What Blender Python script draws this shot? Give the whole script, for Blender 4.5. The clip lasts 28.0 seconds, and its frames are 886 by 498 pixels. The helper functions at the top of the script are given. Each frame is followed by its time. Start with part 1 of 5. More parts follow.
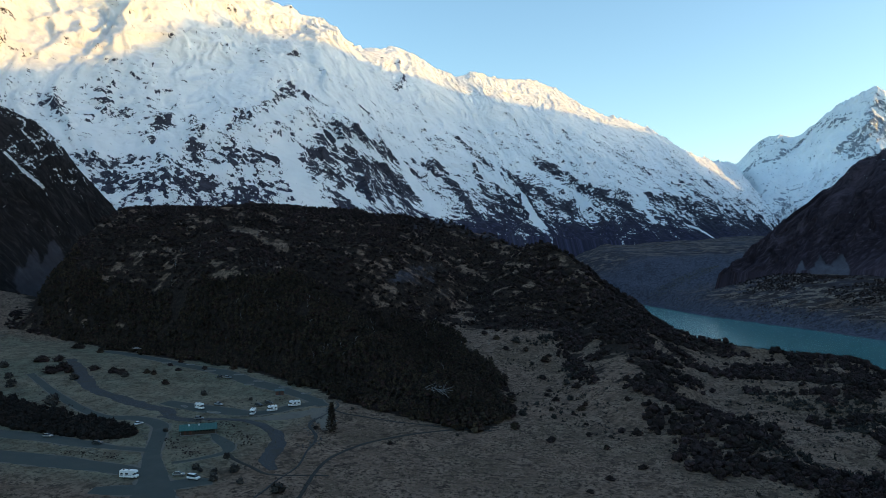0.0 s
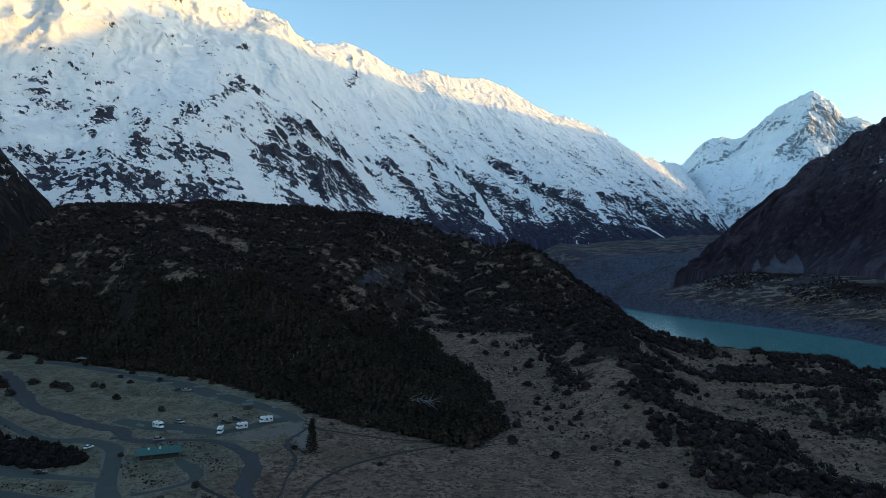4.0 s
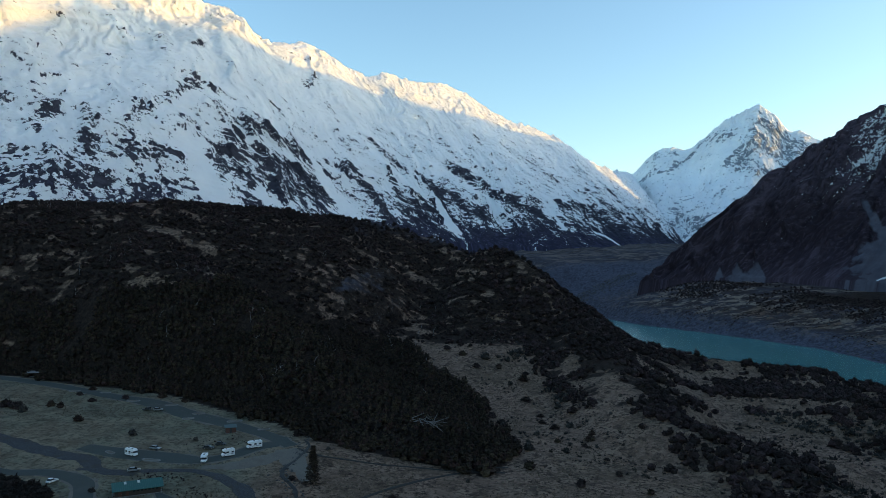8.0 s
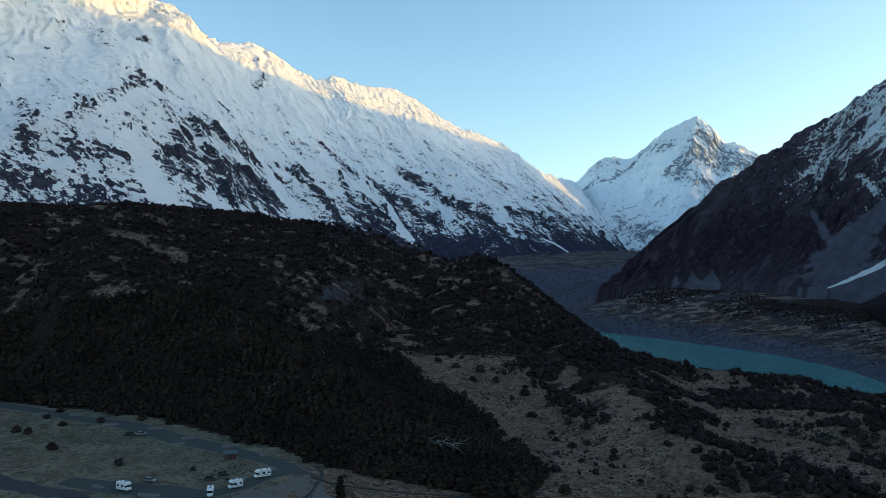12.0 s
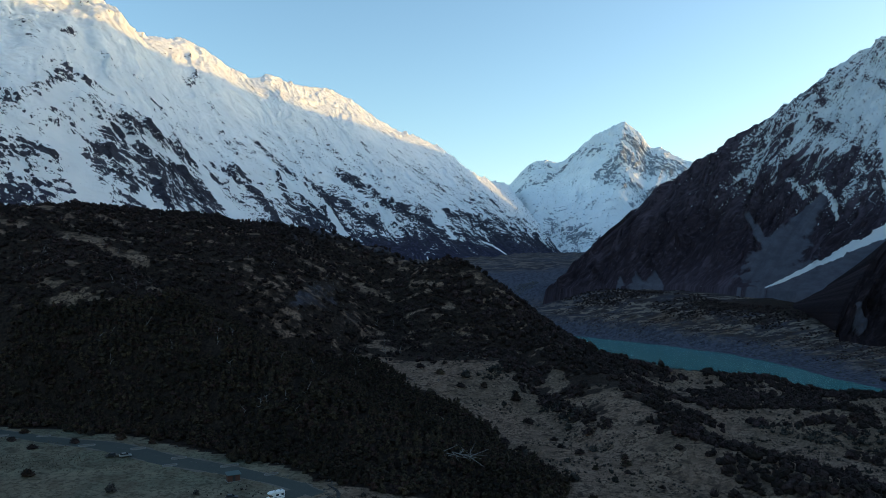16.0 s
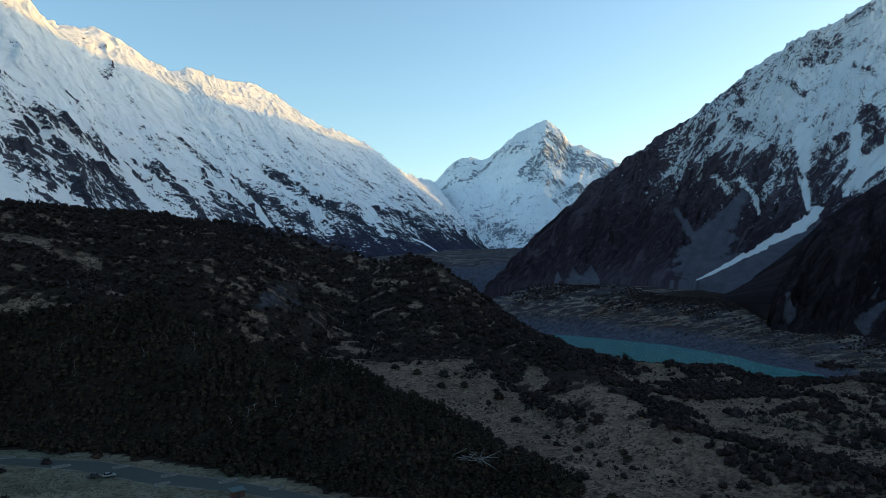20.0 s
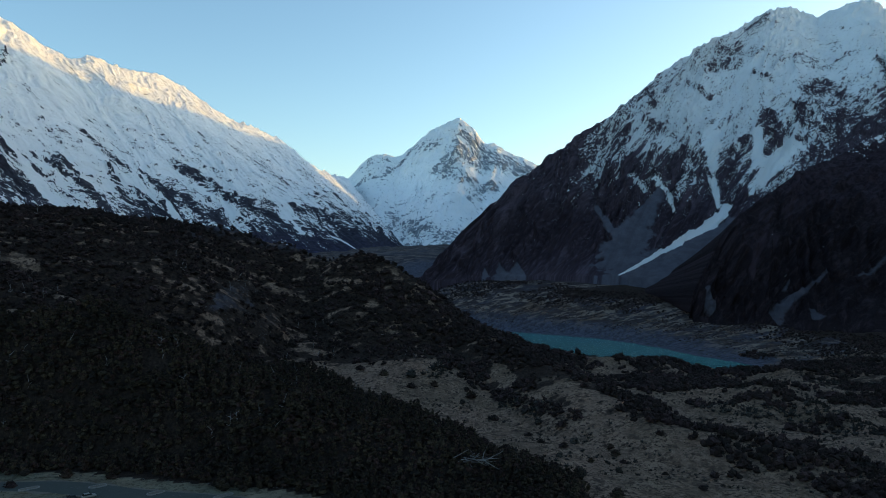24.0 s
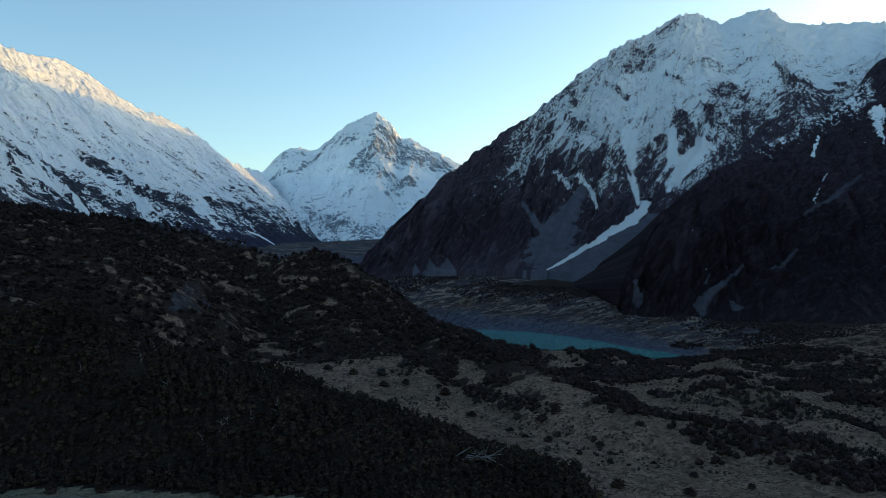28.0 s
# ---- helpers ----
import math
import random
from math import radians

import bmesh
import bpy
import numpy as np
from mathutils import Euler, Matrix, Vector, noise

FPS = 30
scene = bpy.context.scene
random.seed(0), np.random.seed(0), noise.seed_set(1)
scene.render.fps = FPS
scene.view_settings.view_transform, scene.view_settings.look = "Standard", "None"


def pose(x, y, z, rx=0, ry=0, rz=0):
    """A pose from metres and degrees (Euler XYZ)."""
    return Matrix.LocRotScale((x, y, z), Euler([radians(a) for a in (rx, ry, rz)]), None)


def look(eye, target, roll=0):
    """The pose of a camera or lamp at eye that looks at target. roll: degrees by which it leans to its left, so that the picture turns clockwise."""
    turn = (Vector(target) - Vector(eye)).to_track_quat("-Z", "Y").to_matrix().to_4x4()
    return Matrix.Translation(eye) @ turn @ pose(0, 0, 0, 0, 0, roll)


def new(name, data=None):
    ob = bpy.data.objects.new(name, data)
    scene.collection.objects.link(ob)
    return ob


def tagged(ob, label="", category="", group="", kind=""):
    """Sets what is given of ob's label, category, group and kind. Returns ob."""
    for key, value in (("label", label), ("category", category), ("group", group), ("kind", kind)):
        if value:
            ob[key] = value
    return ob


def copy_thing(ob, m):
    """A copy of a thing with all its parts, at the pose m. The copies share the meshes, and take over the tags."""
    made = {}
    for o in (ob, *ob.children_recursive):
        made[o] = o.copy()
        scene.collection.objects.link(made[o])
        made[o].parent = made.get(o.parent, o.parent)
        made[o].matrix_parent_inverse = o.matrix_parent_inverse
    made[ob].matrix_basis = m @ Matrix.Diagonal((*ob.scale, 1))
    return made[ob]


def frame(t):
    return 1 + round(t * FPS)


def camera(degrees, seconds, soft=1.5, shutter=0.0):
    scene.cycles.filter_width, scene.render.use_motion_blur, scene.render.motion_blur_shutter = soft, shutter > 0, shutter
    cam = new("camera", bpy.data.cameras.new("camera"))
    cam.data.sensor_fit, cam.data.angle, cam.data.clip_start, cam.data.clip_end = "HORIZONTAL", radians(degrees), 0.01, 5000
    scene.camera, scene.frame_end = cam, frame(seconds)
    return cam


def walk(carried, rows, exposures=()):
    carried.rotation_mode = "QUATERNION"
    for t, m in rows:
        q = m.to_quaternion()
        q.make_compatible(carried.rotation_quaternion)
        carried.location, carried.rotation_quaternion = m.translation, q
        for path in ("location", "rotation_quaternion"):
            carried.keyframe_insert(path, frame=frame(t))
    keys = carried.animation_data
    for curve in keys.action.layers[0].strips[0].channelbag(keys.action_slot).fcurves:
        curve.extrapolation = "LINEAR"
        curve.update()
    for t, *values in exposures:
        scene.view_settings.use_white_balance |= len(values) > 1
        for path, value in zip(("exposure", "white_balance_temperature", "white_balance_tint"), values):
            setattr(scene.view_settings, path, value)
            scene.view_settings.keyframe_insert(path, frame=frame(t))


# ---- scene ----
cam = camera(64.32, 28.0, soft=0.8)
# seconds, x, y, z, yaw, pitch, roll
PATH = (
    (0, 0.0, 0.0, 80.0, 15.29, -0.13, 0.77),
    (1, -6.0, 5.7, 79.6, 14.20, -0.12, 0.76),
    (2, -11.9, 11.4, 79.2, 13.18, -0.11, 0.76),
    (3, -17.7, 17.0, 79.0, 12.14, -0.12, 0.69),
    (3.5, -20.6, 19.8, 78.9, 11.60, -0.11, 0.64),
    (5.5, -32.5, 30.9, 79.2, 9.59, 0.10, 0.72),
    (6, -35.9, 33.5, 79.2, 9.10, 0.17, 0.77),
    (7, -43.1, 38.7, 79.2, 8.09, 0.31, 1.05),
    (8, -50.8, 43.7, 79.2, 7.04, 0.43, 1.26),
    (9, -58.8, 48.5, 79.3, 5.94, 0.60, 1.41),
    (10, -66.9, 52.9, 79.4, 4.79, 0.74, 1.51),
    (11, -75.0, 57.1, 79.3, 3.52, 0.88, 1.52),
    (12, -83.0, 61.1, 79.2, 2.26, 1.06, 1.43),
    (12.5, -86.9, 63.0, 79.1, 1.61, 1.11, 1.40),
    (14.5, -102.6, 69.6, 78.8, -1.19, 1.30, 1.32),
    (15, -106.4, 71.0, 78.8, -1.94, 1.32, 1.28),
    (16, -113.9, 73.8, 78.8, -3.48, 1.38, 1.10),
    (17, -121.2, 76.4, 78.8, -5.08, 1.38, 0.84),
    (18, -128.4, 79.2, 78.8, -6.66, 1.35, 0.66),
    (19, -135.5, 82.2, 78.8, -8.25, 1.30, 0.42),
    (20, -142.6, 85.4, 78.8, -9.83, 1.23, 0.24),
    (20.5, -146.2, 87.1, 78.8, -10.62, 1.22, 0.16),
    (22.5, -160.6, 93.3, 79.0, -14.25, 1.14, -0.07),
    (23, -164.2, 95.0, 79.1, -15.23, 1.10, -0.12),
    (24, -171.5, 98.2, 79.3, -17.18, 0.99, -0.24),
    (25, -178.8, 101.1, 79.6, -19.11, 0.90, -0.34),
    (26, -186.1, 103.8, 79.9, -21.00, 0.77, -0.39),
    (27, -193.1, 106.5, 80.3, -22.74, 0.65, -0.46),
    (28, -200.1, 109.1, 80.8, -24.27, 0.53, -0.52),
)
walk(cam, [(t, Matrix.Translation((x, y, z)) @ pose(0, 0, 0, 0, 0, yaw) @ pose(0, 0, 0, 90 + pitch) @ pose(0, 0, 0, 0, 0, roll)) for t, x, y, z, yaw, pitch, roll in PATH],
     exposures=((0, 1.72, 6320, 3), (8, 1.67, 6320, 3), (17, 1.55, 6320, 3), (28, 1.45, 6320, 2)))

# ---- sky and sun: a low sun beyond the eastern range, the valley in its shade ----
SUN_AZ, SUN_EL = radians(82), radians(5.9)     # bearing clockwise from +y
world = bpy.data.worlds.new("sky")
scene.world = world
world.use_nodes = True
wn = world.node_tree
sky = wn.nodes.new("ShaderNodeTexSky")
sky.sky_type = "NISHITA"
sky.sun_disc = False
sky.sun_elevation, sky.sun_rotation = SUN_EL, SUN_AZ
sky.altitude, sky.air_density, sky.dust_density, sky.ozone_density = 800, 1.0, 2.1, 1.8
wn.nodes["Background"].inputs["Strength"].default_value = 0.15
wn.links.new(sky.outputs[0], wn.nodes["Background"].inputs["Color"])
sun = new("sun", bpy.data.lights.new("sun", "SUN"))
sun.data.energy, sun.data.angle, sun.data.color = 1.15, radians(0.5), (1.0, 0.50, 0.04)
sun.matrix_world = look((0, 0, 0), (-math.sin(SUN_AZ) * math.cos(SUN_EL), -math.cos(SUN_AZ) * math.cos(SUN_EL), -math.sin(SUN_EL)))

# ---- node helpers and materials ----
class Nodes:
    """Wires the nodes of one material."""

    def __init__(self, name, rough=0.9, specular=0.3):
        self.mat = bpy.data.materials.new(name)
        self.mat.use_nodes = True
        self.tree = self.mat.node_tree
        self.bsdf = self.tree.nodes["Principled BSDF"]
        self.bsdf.inputs["Roughness"].default_value = rough
        self.bsdf.inputs["Specular IOR Level"].default_value = specular

    def add(self, kind):
        return self.tree.nodes.new(kind)

    def put(self, socket, value):
        if isinstance(value, bpy.types.NodeSocket):
            self.tree.links.new(value, socket)
        elif isinstance(value, tuple) and len(value) == 3 and socket.type == "RGBA":
            socket.default_value = (*value, 1)
        else:
            socket.default_value = value

    def math(self, op, a, b=0.0, clamp=False):
        n = self.add("ShaderNodeMath")
        n.operation, n.use_clamp = op, clamp
        self.put(n.inputs[0], a), self.put(n.inputs[1], b)
        return n.outputs[0]

    def mix(self, fac, a, b):
        n = self.add("ShaderNodeMix")
        n.data_type = "RGBA"
        self.put(n.inputs[0], fac), self.put(n.inputs[6], a), self.put(n.inputs[7], b)
        return n.outputs[2]

    def ramp(self, value, lo, hi, out_lo=0.0, out_hi=1.0):
        n = self.add("ShaderNodeMapRange")
        n.interpolation_type = "SMOOTHSTEP"
        for k, v in enumerate((value, lo, hi, out_lo, out_hi)):
            self.put(n.inputs[k], v)
        return n.outputs[0]

    def position(self):
        return self.add("ShaderNodeNewGeometry").outputs["Position"]

    def normal_z(self):
        s = self.add("ShaderNodeSeparateXYZ")
        self.put(s.inputs[0], self.add("ShaderNodeNewGeometry").outputs["Normal"])
        return s.outputs[2]

    def height(self):
        s = self.add("ShaderNodeSeparateXYZ")
        self.put(s.inputs[0], self.position())
        return s.outputs[2]

    def attribute(self, name):
        n = self.add("ShaderNodeAttribute")
        n.attribute_name = name
        return n

    def stretched(self, vector, x, y, z):
        n = self.add("ShaderNodeVectorMath")
        n.operation = "MULTIPLY"
        self.put(n.inputs[0], vector)
        n.inputs[1].default_value = (x, y, z)
        return n.outputs[0]

    def noise(self, scale, detail=4.0, rough=0.55, vector=None, distortion=0.0):
        n = self.add("ShaderNodeTexNoise")
        n.inputs["Scale"].default_value, n.inputs["Detail"].default_value = scale, detail
        n.inputs["Roughness"].default_value, n.inputs["Distortion"].default_value = rough, distortion
        self.put(n.inputs["Vector"], vector or self.position())
        return n.outputs["Fac"]

    def bump(self, height, distance, strength=1.0):
        n = self.add("ShaderNodeBump")
        n.inputs["Strength"].default_value, n.inputs["Distance"].default_value = strength, distance
        self.put(n.inputs["Height"], height)
        self.put(self.bsdf.inputs["Normal"], n.outputs[0])

    def colour(self, value):
        self.put(self.bsdf.inputs["Base Color"], value)
        return self.mat


def mountain_material(name, rock_a, rock_b, low, low_z, speck=1.0, grain_m=16.0):
    """Rock where the mountain side is steep or bare, snow between, dark scrub and scree near the foot."""
    n = Nodes(name, 0.85, 0.06)
    flow = n.attribute("flow").outputs["Vector"]
    bed = n.attribute("bed").outputs["Vector"]
    streak = n.noise(1.0, 6, 0.62, n.stretched(flow, 1 / 70.0, 1 / 190.0, 1), 0.5)
    grain = n.noise(1.0, 7, 0.66, n.stretched(bed, 1 / (1.3 * grain_m), 1 / (0.7 * grain_m), 1), 0.5)
    fine = n.noise(1 / (grain_m * 0.40), 5, 0.7)
    z = n.height()
    value = n.math("ADD", n.attribute("rock").outputs["Fac"], n.math("MULTIPLY", n.math("SUBTRACT", grain, 0.5), 10.0 * speck))
    value = n.math("ADD", value, n.math("MULTIPLY", n.math("SUBTRACT", fine, 0.5), 8.0 * speck))
    snow = n.ramp(value, 0.26, -0.26)
    rock = n.mix(n.ramp(grain, 0.32, 0.68), rock_a, rock_b)
    low = n.mix(n.ramp(grain, 0.46, 0.70), low, tuple(2.4 * c for c in low))
    ground = n.mix(n.ramp(n.math("ADD", z, n.math("MULTIPLY", n.math("SUBTRACT", streak, 0.5), 160.0)), low_z - 40, low_z + 50), low, rock)
    ground = n.mix(n.ramp(streak, 0.56, 0.72, 0, 0.45), ground, tuple(1.5 * c for c in rock_b))
    white = n.mix(n.ramp(n.noise(1 / 90.0, 3), 0.3, 0.7), (0.86, 0.88, 0.90), (0.93, 0.94, 0.95))
    n.put(n.bsdf.inputs["Roughness"], n.ramp(snow, 0, 1, 0.95, 0.7))
    relief = n.math("ADD", n.math("MULTIPLY", grain, 1.6), n.math("MULTIPLY", fine, 0.7))
    n.bump(n.math("ADD", n.math("MULTIPLY", relief, n.ramp(snow, 0, 1, 1.0, 0.75)), n.math("MULTIPLY", snow, 0.25)), 5.5, 0.9)
    gravel = n.mix(n.ramp(n.noise(1 / 18.0, 5, 0.65), 0.3, 0.7), (0.098, 0.098, 0.124), (0.138, 0.137, 0.172))
    gravel = n.mix(n.ramp(streak, 0.50, 0.66, 0, 0.5), gravel, (0.078, 0.074, 0.094))
    colour = n.mix(n.attribute("scree").outputs["Fac"], n.mix(snow, ground, white), gravel)
    drift = n.ramp(n.math("ADD", n.attribute("drift").outputs["Fac"], n.math("MULTIPLY", n.math("SUBTRACT", grain, 0.5), 0.9)), 0.22, 0.55)
    return n.colour(n.mix(drift, colour, white))


# distance haze is put into the range, peak and eastern rock: paler, bluer
MAT_RANGE = mountain_material("snowy range", (0.030, 0.031, 0.044), (0.078, 0.078, 0.102), (0.030, 0.030, 0.053), 150)
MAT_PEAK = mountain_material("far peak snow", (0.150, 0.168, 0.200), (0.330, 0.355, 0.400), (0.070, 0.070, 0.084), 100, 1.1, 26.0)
MAT_EAST = mountain_material("eastern mountain", (0.046, 0.037, 0.050), (0.128, 0.100, 0.128), (0.048, 0.036, 0.048), 170, 1.15, 11.0)
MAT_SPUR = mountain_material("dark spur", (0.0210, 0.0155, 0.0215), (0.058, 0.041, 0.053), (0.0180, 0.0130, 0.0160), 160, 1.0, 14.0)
MAT_WEST = mountain_material("west spur", (0.022, 0.021, 0.025), (0.050, 0.046, 0.050), (0.020, 0.018, 0.019), 150, 0.8, 8.0)


def ground_material():
    n = Nodes("valley ground", 0.95, 0.08)
    big, mid = n.noise(1 / 45.0, 5, 0.6), n.noise(1 / 9.0, 5, 0.65)
    small, hummock = n.noise(1 / 1.6, 5, 0.72), n.noise(1 / 4.2, 5, 0.62, distortion=0.6)
    fleck = n.noise(1.0, 5, 0.65, n.stretched(n.position(), 1 / 16.0, 1 / 7.0, 1 / 7.0))
    grass = n.mix(n.ramp(mid, 0.3, 0.7), (0.160, 0.106, 0.078), (0.250, 0.170, 0.126))
    grass = n.mix(n.ramp(big, 0.42, 0.62), grass, n.mix(n.ramp(mid, 0.35, 0.65), (0.128, 0.090, 0.064), (0.206, 0.145, 0.104)))
    # shadows of hummocks and tussocks, put into the grass colour as dark flecks
    grass = n.mix(n.ramp(hummock, 0.50, 0.62, 0, 0.75), grass, (0.058, 0.040, 0.031))
    grass = n.mix(n.math("MULTIPLY", n.ramp(small, 0.49, 0.60), n.ramp(mid, 0.38, 0.58, 0.30, 1.0)), grass, (0.034, 0.023, 0.019))
    grass = n.mix(n.ramp(small, 0.44, 0.30, 0, 0.75), grass, (0.290, 0.203, 0.154))
    lawn = n.mix(n.ramp(big, 0.38, 0.60), n.mix(n.ramp(mid, 0.3, 0.7), (0.092, 0.096, 0.070), (0.172, 0.170, 0.124)), n.mix(n.ramp(mid, 0.3, 0.7), (0.135, 0.114, 0.082), (0.228, 0.194, 0.142)))
    # the same small shadows coloured into the lawn
    lawn = n.mix(n.ramp(hummock, 0.52, 0.66, 0, 0.6), lawn, (0.055, 0.054, 0.038))
    lawn = n.mix(n.ramp(small, 0.50, 0.60, 0, 0.6), lawn, (0.040, 0.037, 0.026))
    grass = n.mix(n.math("MULTIPLY", n.attribute("lawn").outputs["Fac"], n.ramp(mid, 0.3, 0.6, 0.75, 0.95)), grass, lawn)
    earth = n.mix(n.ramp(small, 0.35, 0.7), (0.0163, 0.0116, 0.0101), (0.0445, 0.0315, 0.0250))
    # moraine rubble: slate grey with blue haze put into it, with beds of dark scrub and of dry grass over the terrace
    stones = n.mix(n.ramp(n.noise(1 / 5.0, 8, 0.78), 0.38, 0.62), (0.036, 0.038, 0.054), (0.100, 0.104, 0.140))
    stones = n.mix(n.ramp(n.noise(1.0, 5, 0.65, n.stretched(n.position(), 1 / 14.0, 1 / 60.0, 1 / 60.0)), 0.48, 0.66, 0, 0.5), stones, (0.036, 0.037, 0.052))
    beds = n.noise(1.0, 6, 0.70, n.stretched(n.position(), 1 / 80.0, 1 / 20.0, 1 / 12.0))
    lines = n.noise(1.0, 6, 0.74, n.stretched(n.position(), 1 / 60.0, 1 / 13.0, 1 / 6.0))
    dry = n.attribute("dry").outputs["Fac"]
    stones = n.mix(n.math("MULTIPLY", n.ramp(beds, 0.34, 0.54, 0.35, 0.95), dry), stones, (0.038, 0.030, 0.031))
    stones = n.mix(n.math("MULTIPLY", n.ramp(lines, 0.50, 0.58, 0, 0.9), dry), stones, (0.225, 0.178, 0.146))
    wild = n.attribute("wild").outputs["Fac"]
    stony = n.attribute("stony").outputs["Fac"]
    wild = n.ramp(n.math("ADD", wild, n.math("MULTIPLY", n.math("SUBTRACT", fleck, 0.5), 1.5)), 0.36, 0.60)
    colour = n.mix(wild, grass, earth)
    colour = n.mix(n.ramp(n.math("ADD", stony, n.math("MULTIPLY", n.math("SUBTRACT", n.noise(1 / 25.0, 4), 0.5), 1.0)), 0.35, 0.65), colour, stones)
    n.bump(n.math("ADD", small, n.math("ADD", n.math("MULTIPLY", mid, 1.5), n.math("MULTIPLY", hummock, 1.5))), 1.1, 1.0)
    return n.colour(colour)


MAT_GROUND = ground_material()


def water_material():
    n = Nodes("glacial lake water", 0.20, 0.6)
    ripple = n.noise(1 / 6.0, 4, 0.6)
    n.bump(ripple, 0.12, 0.25)
    n.put(n.bsdf.inputs["IOR"], 1.33)
    return n.colour(n.mix(n.ramp(n.noise(1 / 120.0, 3), 0.3, 0.7), (0.060, 0.188, 0.188), (0.072, 0.212, 0.208)))


MAT_WATER = water_material()

# ---- noise and mesh helpers ----
def lattice(ix, iy, seed):
    h = (ix.astype(np.int64) * 374761393 + iy.astype(np.int64) * 668265263 + seed * 974711) & 0x7FFFFFFF
    h = ((h ^ (h >> 13)) * 1274126177) & 0x7FFFFFFF
    return ((h ^ (h >> 16)) & 0xFFFF) / 65535.0


def value_noise(x, y, seed=0):
    x, y = np.asarray(x, float), np.asarray(y, float)
    ix, iy = np.floor(x), np.floor(y)
    fx, fy = x - ix, y - iy
    fx, fy = fx * fx * fx * (fx * (fx * 6 - 15) + 10), fy * fy * fy * (fy * (fy * 6 - 15) + 10)
    a, b = lattice(ix, iy, seed), lattice(ix + 1, iy, seed)
    c, d = lattice(ix, iy + 1, seed), lattice(ix + 1, iy + 1, seed)
    return (a + (b - a) * fx) * (1 - fy) + (c + (d - c) * fx) * fy


def fbm(x, y, octaves=4, seed=0, gain=0.5):
    total, amp, norm = 0.0, 1.0, 0.0
    for k in range(octaves):
        total, norm = total + amp * value_noise(x * 2**k + 17.3 * k, y * 2**k - 9.1 * k, seed + k), norm + amp
        amp *= gain
    return total / norm


def ridged(x, y, octaves=4, seed=0, gain=0.5):
    total, amp, norm = 0.0, 1.0, 0.0
    for k in range(octaves):
        v = 1 - np.abs(2 * value_noise(x * 2**k + 31.7 * k, y * 2**k + 5.3 * k, seed + k) - 1)
        total, norm = total + amp * v * v, norm + amp
        amp *= gain
    return total / norm


def step(x, lo, hi):
    t = np.clip((x - lo) / (hi - lo), 0, 1)
    return t * t * (3 - 2 * t)


def mesh_from(name, verts, faces, material, smooth=True):
    """A mesh from arrays of vertices and equally long faces."""
    verts, faces = np.asarray(verts, np.float32), np.asarray(faces, np.int32)
    me = bpy.data.meshes.new(name)
    me.vertices.add(len(verts))
    me.vertices.foreach_set("co", verts.ravel())
    k = faces.shape[1]
    me.loops.add(faces.size)
    me.loops.foreach_set("vertex_index", faces.ravel())
    me.polygons.add(len(faces))
    me.polygons.foreach_set("loop_start", np.arange(0, faces.size, k, dtype=np.int32))
    me.polygons.foreach_set("use_smooth", np.full(len(faces), smooth))
    me.materials.append(material)
    me.update(calc_edges=True)
    return me


def grid_faces(nu, nv):
    i = np.arange(nu - 1)[:, None] * nv + np.arange(nv - 1)[None]
    return np.stack([i, i + nv, i + nv + 1, i + 1], -1).reshape(-1, 4)


def set_attribute(me, name, values, kind="FLOAT"):
    a = me.attributes.new(name, kind, "POINT")
    a.data.foreach_set("vector" if kind == "FLOAT_VECTOR" else "value", np.asarray(values, np.float32).ravel())


# ---- the valley floor, the wooded hill, its knoll and moraines, the lake basin ----
# ridge nodes: x, y, height over the plain, half width, steepness of the flank
MAIN_HILL = ((-602, 590, 6, 30, 1.3), (-575, 588, 24, 50, 1.5), (-548, 586, 48, 85, 1.8), (-518, 584, 76, 128, 2.1), (-486, 586, 98, 162, 2.5), (-446, 595, 113, 185, 3.0), (-357, 600, 114, 192, 3.0), (-270, 610, 112, 185, 2.2),
             (-205, 628, 109, 165, 1.15), (-165, 635, 101, 160, 1.0), (-130, 632, 90, 150, 0.95), (-102, 618, 79, 140, 0.95), (-80, 602, 84, 135, 0.95), (-60, 590, 76, 115, 0.95),
             (-45, 579, 65, 100, 1.0), (-30, 566, 53, 90, 1.05), (-12, 542, 38, 75, 1.1), (4, 526, 31, 65, 1.1), (50, 538, 14, 60, 1.2), (106, 545, 6, 55, 1.2), (180, 575, -8, 55, 1.2), (250, 590, -18, 40, 1.2))
WOODED_SPUR = ((-320, 500, 94, 100, 1.9), (-230, 434, 56, 54, 2.0), (-160, 390, 31, 38, 2.0), (-105, 352, 15, 38, 2.0), (-72, 318, 6, 24, 2.0))
MORAINE = ((-14, 530, 36, 70, 1.2), (-5, 460, 23, 62, 1.3), (-2, 400, 16, 52, 1.3), (8, 345, 10, 42, 1.3), (48, 290, 5, 40, 1.3))
APRON = ((-140, 570, 44, 190, 1.0), (-85, 545, 34, 175, 1.0))
MOUND = ((40, 440, 6, 60, 1.5), (120, 400, 7, 55, 1.5), (220, 330, 6, 60, 1.5))


# outline of the dense wood on the spur, and the bare scree in the hollow beside it (x, y, radius)
FOREST = ((-575, 590), (-540, 516), (-482, 462), (-432, 427), (-400, 416), (-360, 402), (-333, 387), (-303, 384), (-272, 374), (-254, 374), (-233, 366), (-218, 362), (-196, 348), (-178, 339), (-162, 331), (-149, 322),
          (-138, 311), (-126, 308), (-113, 304), (-101, 301), (-83, 298), (-63, 290), (-58, 306), (-59, 339), (-66, 366), (-74, 398),
          (-80, 418), (-92, 437), (-107, 454), (-121, 479), (-135, 495), (-172, 488), (-200, 462), (-235, 424), (-300, 432), (-360, 440), (-420, 455), (-465, 490), (-505, 570))
